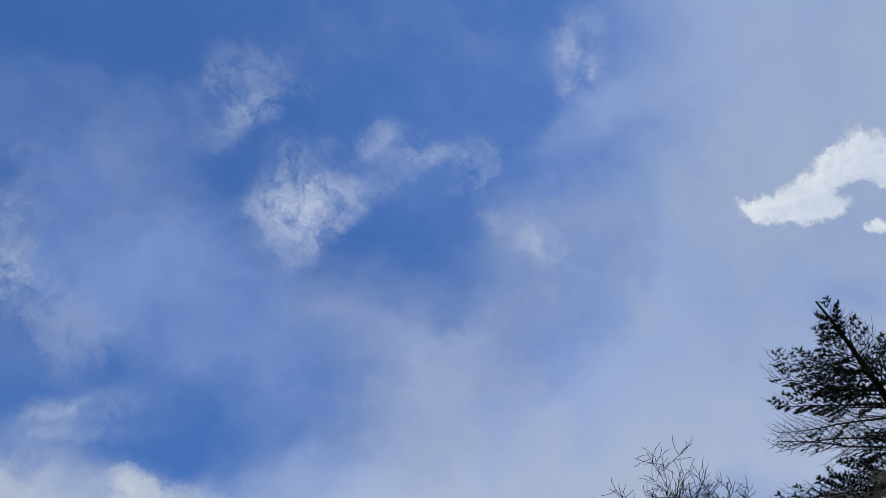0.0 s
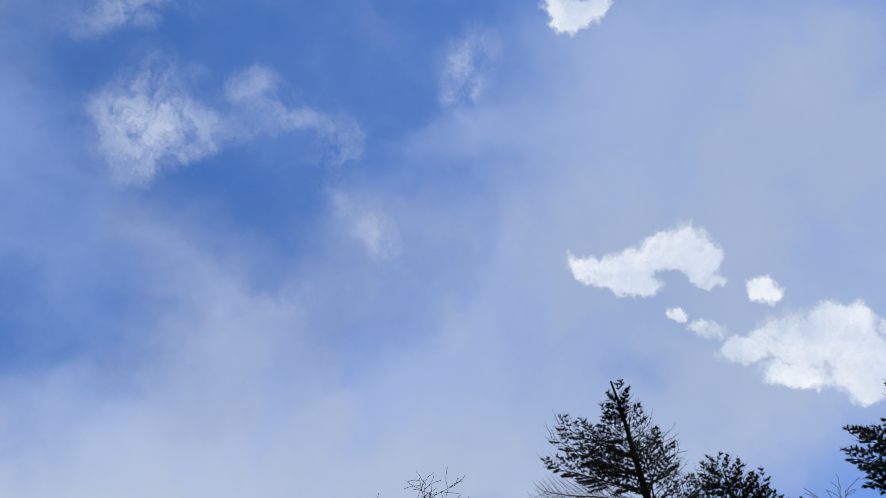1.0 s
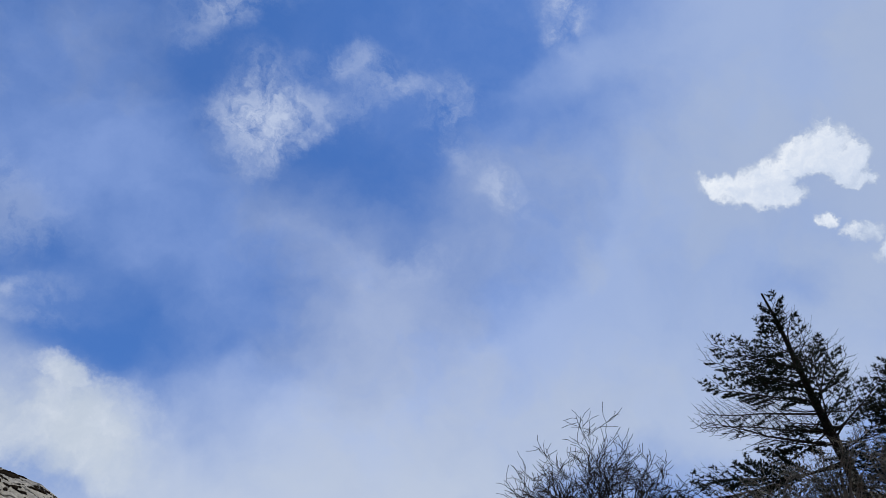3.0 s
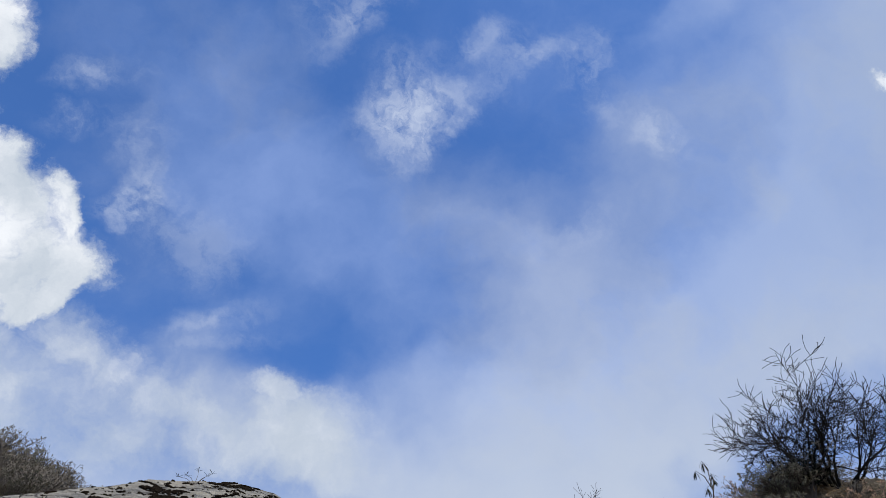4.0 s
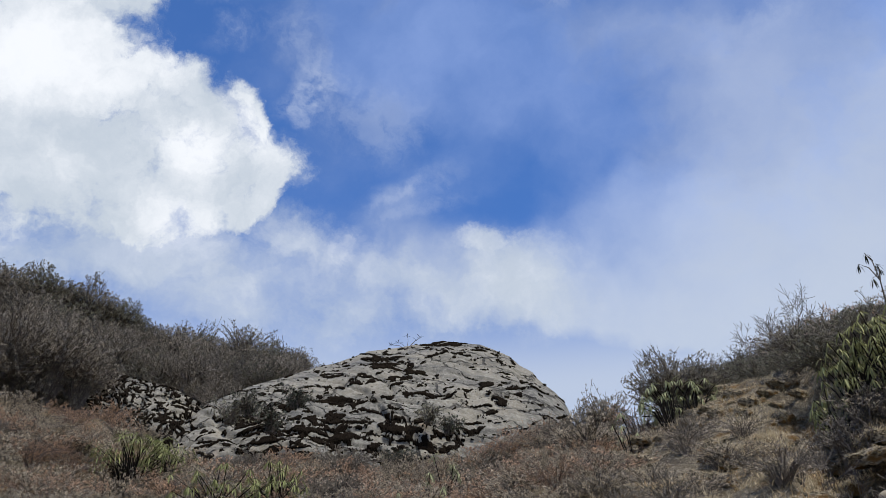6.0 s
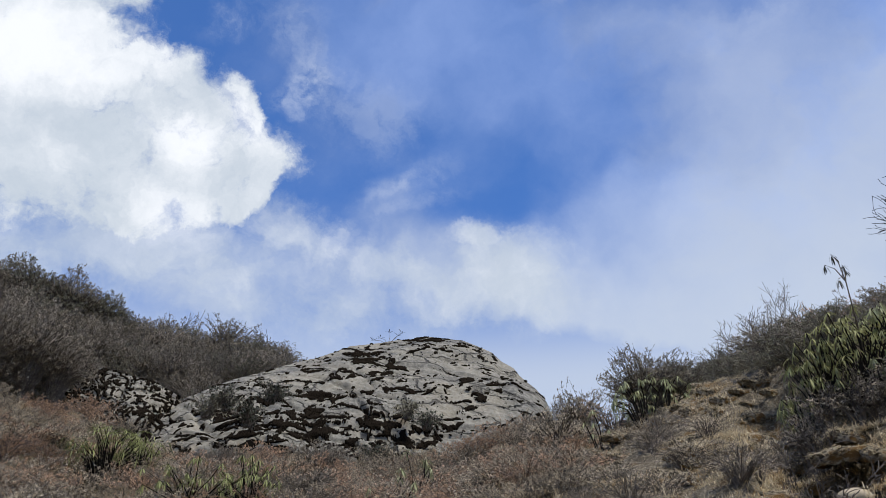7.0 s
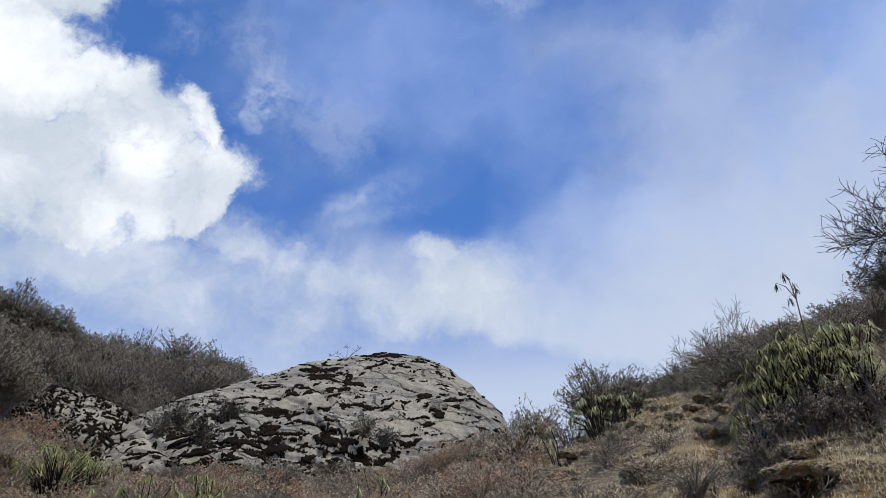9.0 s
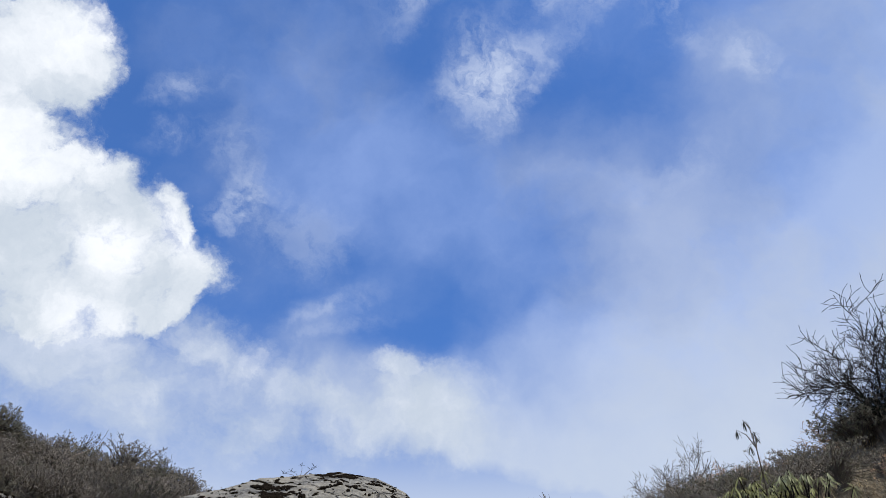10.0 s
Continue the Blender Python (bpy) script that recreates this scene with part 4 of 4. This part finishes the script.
def fir_limb(name, ob, rng, root, way, length, radius, dens, bare, thin_tips=0.0, upturn=0.25):
    wood, green = Build(), Build()
    pts, q, d = [root.copy()], root.copy(), way.normalized()
    segs = 6
    for i in range(segs):
        d = (d + Vector((0, 0, upturn / segs)) + rand_dir(rng) * 0.13).normalized()
        q = q + d * length / segs
        pts.append(q.copy())
    wood.tube(pts, [radius * (1 - 0.8 * i / segs) for i in range(segs + 1)], 5)
    n = max(4, int(length * 15))
    for k in range(n):
        s = 0.22 + 0.78 * (k + 0.5) / n
        i = min(int(s * segs), segs - 1)
        b = pts[i].lerp(pts[i + 1], s * segs - i)
        ax = (pts[i + 1] - pts[i]).normalized()
        flat = ax.cross(Vector((0, 0, 1))).normalized() * (1 if k % 2 else -1)
        w = (flat + ax * 0.75 + Vector((0, 0, rng.uniform(-0.15, 0.35)))).normalized()
        ln = length * 0.36 * (1.12 - s) + 0.10
        e = b + w * ln + Vector((0, 0, 0.05 * ln))
        wood.tube([b, b.lerp(e, 0.5) + rand_dir(rng) * 0.012, e], [radius * 0.22 + 0.002, 0.004, 0.0028], 3)
        leafy = rng.random() > bare + (thin_tips if s > 0.68 else 0.0)
        steps = max(2, int(ln / 0.065))
        for m in range(1, steps + 1):
            c = b.lerp(e, m / steps)
            for sgn in (-1, 1):
                sd = (w * 0.8 + w.cross(Vector((0, 0, 1))).normalized() * sgn * 0.8 + Vector((0, 0, rng.uniform(-0.1, 0.5)))).normalized()
                sl = rng.uniform(0.03, 0.065)
                if leafy and rng.random() < dens:
                    needles(green, rng, c, sd, sl, 18)
                elif rng.random() < 0.6:
                    wood.tube([c, c + sd * sl * 1.2], [0.0028, 0.0018], 3)
        if leafy:
            needles(green, rng, e - w * 0.03, w, 0.055, 16)
            wood.tube([e, e + (w + Vector((0, 0, 0.3))) * 0.07], [0.0028, 0.002], 3)
        elif rng.random() < 0.7:
            wood.tube([e, e + (w + Vector((0, 0, 0.4))) * 0.10], [0.0025, 0.002], 3)
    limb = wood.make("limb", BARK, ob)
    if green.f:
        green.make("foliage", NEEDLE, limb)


def fir(label, trunk, radius, limbs, seed, thin_tips=0.0):
    """trunk: points from the foot to the top. limbs: height share, azimuth, rise, length, density, bareness."""
    rng = random.Random(seed)
    base = trunk[0]
    pts = [p - base for p in trunk]
    ob = thing("fir_tree", label, "tree", "firs", Matrix.Translation(base))
    wood = Build()
    n = 14
    line = []
    run = [0.0]
    for a, b in zip(pts, pts[1:]):
        run.append(run[-1] + (b - a).length)
    for i in range(n + 1):
        line.append(Vector([float(np.interp(run[-1] * i / n, run, [p[c] for p in pts])) for c in range(3)]))
    wood.tube(line, [radius * (1 - 0.93 * i / n) + 0.004 for i in range(n + 1)], 8)
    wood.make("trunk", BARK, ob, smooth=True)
    for share, az, rise, length, dens, bare in limbs:
        s = share * n
        k = min(int(s), n - 1)
        fir_limb("limb", ob, rng, line[k].lerp(line[k + 1], s - k), towards(az, rise), length, 0.007 + 0.008 * length, dens, bare, thin_tips)
    return ob


def limb_set(rng, count, lo, hi, reach, dens, bare_az=None, peak=0.25):
    """Limbs all round a fir's upper trunk, longer further down."""
    out = []
    for i in range(count):
        share = lo + (hi - lo) * (i + rng.random()) / count
        az = (i * 137.5 + rng.uniform(-25, 25)) % 360 - 180
        length = reach * (peak + (1 - peak) * ((hi - share) / (hi - lo))) * rng.uniform(0.75, 1.15)
        bare = 0.15
        if bare_az is not None and (math.cos(radians(az - bare_az)) > 0.3 or i % 5 == 2):
            bare, length = 0.92, length * 0.8
        out.append((share, az, 8 + 30 * (share - lo) / (hi - lo), length, dens, bare))
    return out


rng = random.Random(77)
foot = spot(-57.5, 12.6, -0.3)
fir_top = Vector((8.90, 5.25, 10.34))
trunk = [foot, Vector((10.55, 5.80, 7.9)), Vector((9.90, 5.62, 9.06)), Vector((9.25, 5.36, 9.98)), fir_top]
limbs = limb_set(rng, 62, 0.50, 0.95, 1.35, 0.95, -130, 0.12)
limbs += [(0.48, 44, -17, 2.5, 0.9, 0.05), (0.47, 36, -12, 2.1, 0.8, 0.1), (0.62, 44, 10, 1.7, 0.5, 0.6), (0.66, 40, 13, 1.65, 0.85, 0.1), (0.70, 34, 16, 1.55, 0.85, 0.1), (0.76, 46, 20, 1.3, 0.85, 0.1), (0.53, 50, -4, 1.9, 0.2, 0.9), (0.57, 38, 4, 1.8, 0.2, 0.9)]
fir("dark old fir with a thin crown and dead twigs", trunk, 0.14, limbs, 31, 0.4)
fir_top = Vector((11.45, 4.95, 9.75))
foot = spot(-62.0, 13.4, -0.3)
fir("dark dense young fir standing behind a taller one", [foot, foot.lerp(fir_top, 0.5) + Vector((0.1, 0, 0)), fir_top], 0.10, limb_set(rng, 60, 0.35, 0.97, 1.9, 0.95, None, 0.22), 32)
fir_top = Vector((9.95, 1.35, 7.9))
foot = spot(-82.0, 9.6, -0.3)
fir("dark dense fir with short upturned shoots", [foot, foot.lerp(fir_top, 0.5), fir_top], 0.14, limb_set(rng, 80, 0.30, 0.97, 2.1, 0.95, None, 0.25) + [(0.6, 20, 25, 1.6, 0.95, 0.0), (0.7, 10, 30, 1.5, 0.95, 0.0), (0.5, 28, 15, 1.5, 0.95, 0.0)], 33)

# ---- larger single shrubs ----
rng = random.Random(5)


def single(label, az, r, height, spread, material, seed, stems=60, twigs=7, leaves=5, leaf=0.040, lift=-0.05, flat=0.8, low=0.4, twig=0.10):
    ob = shrub("round_shrub", label, "shrub", seed, height, spread, stems, twigs, leaves, leaf, material, "", flat, low, twig)
    ob.matrix_basis = Matrix.Translation(spot(az, r, lift))
    return ob


single("round dark twiggy shrub with small brown leaves beside the boulder", -9.3, 12.8, 0.98, 0.62, HEATH, 71, 180, 6, 7, 0.032, -0.05, 0.55, 0.4, 0.06)
single("tall round twiggy shrub with sparse leaves", -14.4, 12.3, 1.10, 0.85, HEATH, 72, 300, 8, 7, 0.034, -0.05, 0.55, 0.3, 0.06)
single("low russet twiggy shrub beside a taller one", -11.8, 12.4, 0.7, 0.6, RUSSET, 73, 44, 6, 4, 0.036)
single("dense olive twiggy shrub beside a taller one", -16.4, 12.6, 0.8, 0.6, OLIVE, 77, 110, 7, 6, 0.034, -0.05, 0.7, 0.3, 0.08)
single("low round twiggy shrub on the crest", -18.0, 19.5, 0.85, 0.8, HEATH, 74, 44, 6, 3, 0.036)
single("low round twiggy shrub on the crest", -19.6, 20.5, 0.95, 0.9, OLIVE, 75, 44, 6, 3, 0.036)
single("dense dark shrub on the crest of the slope", -23.0, 16.6, 0.95, 1.05, HEATH, 76)
single("dense dark shrub on the crest of the slope", -29.0, 16.5, 0.55, 1.3, HEATH, 78)
single("dense dark shrub on the crest of the slope", -34.5, 14.5, 0.6, 1.2, RUSSET, 79)
for k, (az, r, h) in enumerate(((-25.6, 14.5, 0.6), (-27.2, 15.0, 0.55), (-31.0, 16.8, 0.55), (-33.0, 16.2, 0.5), (-37.5, 12.6, 0.45), (-40.5, 11.0, 0.5))):
    single("brown heath shrub on the crest of the slope", az, r, h, 1.05, (HEATH, RUSSET)[k % 2], 110 + k, 90, 7, 6)
for k, (az, r, h) in enumerate(((-24.2, 9.0, 0.6), (-25.6, 9.15, 0.55), (-27.4, 9.1, 0.6), (-28.8, 9.05, 0.5), (-30.2, 9.1, 0.6), (-31.9, 9.1, 0.6), (-33.5, 9.1, 0.5))):
    single("thin grey twiggy shrub below the rhododendrons", az, r, h, 0.36, (HEATH, GREYISH, HEATH)[k % 3], 130 + k, 50, 7, 5, 0.03, -0.05, 0.8, 0.25, 0.09)
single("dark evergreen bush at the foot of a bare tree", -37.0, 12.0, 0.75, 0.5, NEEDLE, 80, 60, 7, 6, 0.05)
single("dark dense bush below the firs", -46.0, 9.7, 0.75, 0.8, DARK_LEAF, 81, 70, 8, 5)
single("dark dense bush below the firs", -50.0, 9.6, 0.85, 0.9, DARK_LEAF, 82, 70, 8, 5)
single("dark dense bush below the firs", -54.0, 9.5, 0.95, 0.9, DARK_LEAF, 83, 70, 8, 5)
single("dark dense bush below the firs", -58.5, 9.5, 1.0, 0.9, DARK_LEAF, 84, 70, 8, 5)
for k, (az, r, h, w) in enumerate(((25.6, 20.2, 1.2, 0.95), (27.8, 20.0, 1.45, 1.25), (30.4, 19.9, 1.2, 1.35), (33.5, 19.8, 1.05, 1.5), (37.0, 19.8, 1.0, 1.6))):
    single("large domed grey-brown shrub overhanging a dark ledge", az, r, h, w, (OLIVE, HEATH)[k % 2], 85 + k, 480, 6, 10, 0.034, 0.0, 0.5, 0.3, 0.07)
for k, (az, r, h, w) in enumerate(((27.3, 15.9, 1.5, 0.85), (29.2, 15.7, 1.75, 1.15), (31.8, 15.6, 1.85, 1.3), (35.0, 15.4, 1.85, 1.4))):
    single("large domed grey-brown shrub beside the outcrop", az, r, h, w, HEATH, 153 + k, 460, 7, 10, 0.030, -0.05, 0.55, 0.12, 0.07)
for k, (az, el, d, s) in enumerate(((12.8, 21.6, 14.6, 0.3), (17.2, 20.3, 14.6, 0.42), (15.9, 20.9, 14.6, 0.40), (14.3, 19.9, 14.2, 0.34), (3.0, 20.9, 15.6, 0.26), (1.6, 20.2, 15.2, 0.26), (5.0, 17.9, 14.6, 0.3))):
    ob = shrub("grass_tuft", "dark dry tuft growing in a crack of the boulder", "grass", 90 + k, s * 0.7, s * 1.3, 34, 5, 4, 0.05, (DARK_LEAF, OLIVE, DARK_LEAF)[k % 3], "tufts on the boulder", 0.9, 0.1)
    ob.matrix_basis = Matrix.Translation(at_angle(az, el, d))

# ---- stone ----


def loose_stone(label, at, size, seed, material=STONE):
    bm = bmesh.new()
    bmesh.ops.create_icosphere(bm, subdivisions=4, radius=1.0)
    for v in bm.verts:
        n = v.co.copy()
        q = n * 1.3 + Vector((seed, 0, 0))
        k = 1 + 0.30 * noise.noise(q) + 0.10 * noise.noise(q * 2.7) + 0.03 * noise.noise(q * 7)
        k = min(k, 1.05 + 0.1 * noise.noise(q * 0.6))
        v.co = Vector((n.x * size[0], n.y * size[1], n.z * size[2])) * k
    me = bpy.data.meshes.new("stone")
    bm.to_mesh(me)
    bm.free()
    me.materials.append(material)
    me.polygons.foreach_set("use_smooth", [True] * len(me.polygons))
    ob = tagged(new("stone", me), label, "stone")
    ob.matrix_basis = Matrix.Translation(at)
    return ob


loose_stone("pale sandy-coloured smooth stone lying in the turf", spot(-26.0, 8.15, 0.03), (0.155, 0.12, 0.085), 11.0)
loose_stone("small grey stone on the crest of the slope", spot(-19.8, 12.7, 0.03), (0.10, 0.08, 0.08), 6.0, ROCK)

# ---- turf cushions on the slope ----


def tussock(seed):
    """A cushion of turf with an undercut lip and a fringe of hanging grass."""
    rng = random.Random(seed)
    verts, faces, fringe = [], [], Build()
    n = 34
    prof = [(1.0, 0.10), (0.97, 0.17), (0.84, 0.24), (0.6, 0.29), (0.3, 0.31), (0.0, 0.315)]
    prof = [(0.90, -0.25), (0.97, -0.02)] + prof
    for s, z in prof:
        for i in range(n):
            a = 2 * math.pi * i / n
            d = Vector((math.cos(a), math.sin(a), 0))
            w = 1 + 0.28 * noise.noise(d * 1.4 + Vector((seed, 0, 0))) + 0.12 * noise.noise(d * 4 + Vector((0, seed, 0)))
            p = Vector((d.x * 0.24 * s * w, d.y * 0.17 * s * w, z * 0.45))
            p += Vector((noise.noise(p * 9 + Vector((seed, 1, 2))), noise.noise(p * 9 + Vector((seed, 5, 2))), noise.noise(p * 9 + Vector((seed, 1, 7))))) * 0.05
            p += Vector((0, 0, noise.noise(p * 26 + Vector((seed, 3, 3))))) * 0.03
            verts.append(p)
    for j in range(len(prof) - 1):
        for i in range(n):
            k = (i + 1) % n
            faces.append((j * n + i, j * n + k, (j + 1) * n + k, (j + 1) * n + i))
    for c in range(420):
        i = rng.randrange(n * 2, n * 6)
        p = verts[i]
        out = Vector((p.x, p.y, 0.02)).normalized()
        w = (out + rand_dir(rng, 0.3) * 0.8).normalized()
        fringe.blade(p - w * 0.01, w, Vector((-w.y, w.x, 0)).normalized() if abs(w.z) < 0.98 else Vector((1, 0, 0)), rng.uniform(0.025, 0.085), 0.006)
    ob = thing("turf_cushion", "cushion of dry turf and moss on the slope", "turf", "turf cushions")
    part("turf", verts, faces, TURF, ob, smooth=True)
    tagged(fringe.make("grass_fringe", STRAW, ob), kind="stuff")
    return ob


rng = random.Random(21)
cushions = [tussock(200 + i) for i in range(4)]
spots = []
for i in range(2200):
    az, r = rng.uniform(-34, -9), rng.uniform(6.6, 12.6)
    if r > crest(az)[1] - 0.2 or (az < -24 and r > 9.1) or (-27.8 < az < -23.4 and 8.2 < r < 8.9) or noise.noise(Vector((az * 0.25, r * 0.8, 3))) < -0.08:
        continue
    q = spot(az, r, -0.06)
    if all((q - o).length > 0.27 for o in spots):
        spots.append(q)
for i, q in enumerate(spots):
    s = rng.uniform(0.45, 1.0)
    m = Matrix.Translation(q) @ pose(0, 0, 0, rng.uniform(8, 26), rng.uniform(-10, 10), rng.uniform(-15, 40))
    src = cushions[i % 4]
    ob = src if i < 4 else copy_thing(src, m)
    ob.matrix_basis = m @ Matrix.Diagonal((s * rng.uniform(0.8, 1.5), s * rng.uniform(0.7, 1.1), s * rng.uniform(0.4, 0.75), 1))

# overhanging turf above the hollow in the slope
lip = tussock(256)
lip.name = "turf_overhang"
tagged(lip, "overhanging lip of dry turf above a dark hollow", "turf")
lip.matrix_basis = Matrix.Translation((*spot(-26.2, 8.58).xy, 4.15)) @ pose(0, 0, 0, 12, 0, -24) @ Matrix.Diagonal((1.3, 1.15, 0.6, 1))

# ---- dry grass ----


def grass(name, label, count, az_range, r_range, seed, keep, lo, hi, material):
    rng = random.Random(seed)
    b = Build()
    while count > 0:
        az, r = rng.uniform(*az_range), rng.uniform(*r_range)
        if not keep(az, r):
            continue
        c = spot(az, r)
        if noise.noise(c * 0.9 + Vector((seed, 0, 0))) < -0.12:
            continue
        for k in range(rng.randint(7, 12)):
            w = rand_dir(rng, 0.75)
            w.z = abs(w.z)
            root = c + Vector((rng.uniform(-0.09, 0.09), rng.uniform(-0.09, 0.09), 0))
            root.z = root.z - 0.03
            ln = rng.uniform(lo, hi)
            side = w.cross(Vector((0, 0, 1)))
            side = side.normalized() if side.length > 0.01 else Vector((1, 0, 0))
            n0 = len(b.v)
            mid = root + w * ln * 0.6
            end = mid + (w + Vector((0, 0, -0.6))).normalized() * ln * 0.4
            b.v += [root - side * 0.004, root + side * 0.004, mid + side * 0.003, mid - side * 0.003, end]
            b.f += [(n0, n0 + 1, n0 + 2, n0 + 3), (n0 + 3, n0 + 2, n0 + 4)]
            count -= 1
    return tagged(b.make(name, material), label, "grass", kind="stuff")


grass("dry_grass", "dry straw-coloured grass in tufts on the slope", 56000, (-44, -6), (6.5, 15.0), 3, lambda az, r: r < crest(az)[1] + max(0.3, 0.6 * float(np.interp(az, SHOULDER[0], SHOULDER[1]))), 0.03, 0.11, STRAW)
grass("dry_grass", "thin dry grass between the dwarf shrubs", 34000, (-8, 40), (7.0, 15.0), 4, lambda az, r: not boulder_here(az, r), 0.12, 0.30, STRAW)
grass("matted_grass", "short pale matted grass round a hollow in the slope", 22000, (-34, -17), (7.0, 9.5), 6, lambda az, r: not (-27.6 < az < -23.6 and 8.25 < r < 8.8), 0.03, 0.09, STRAW)
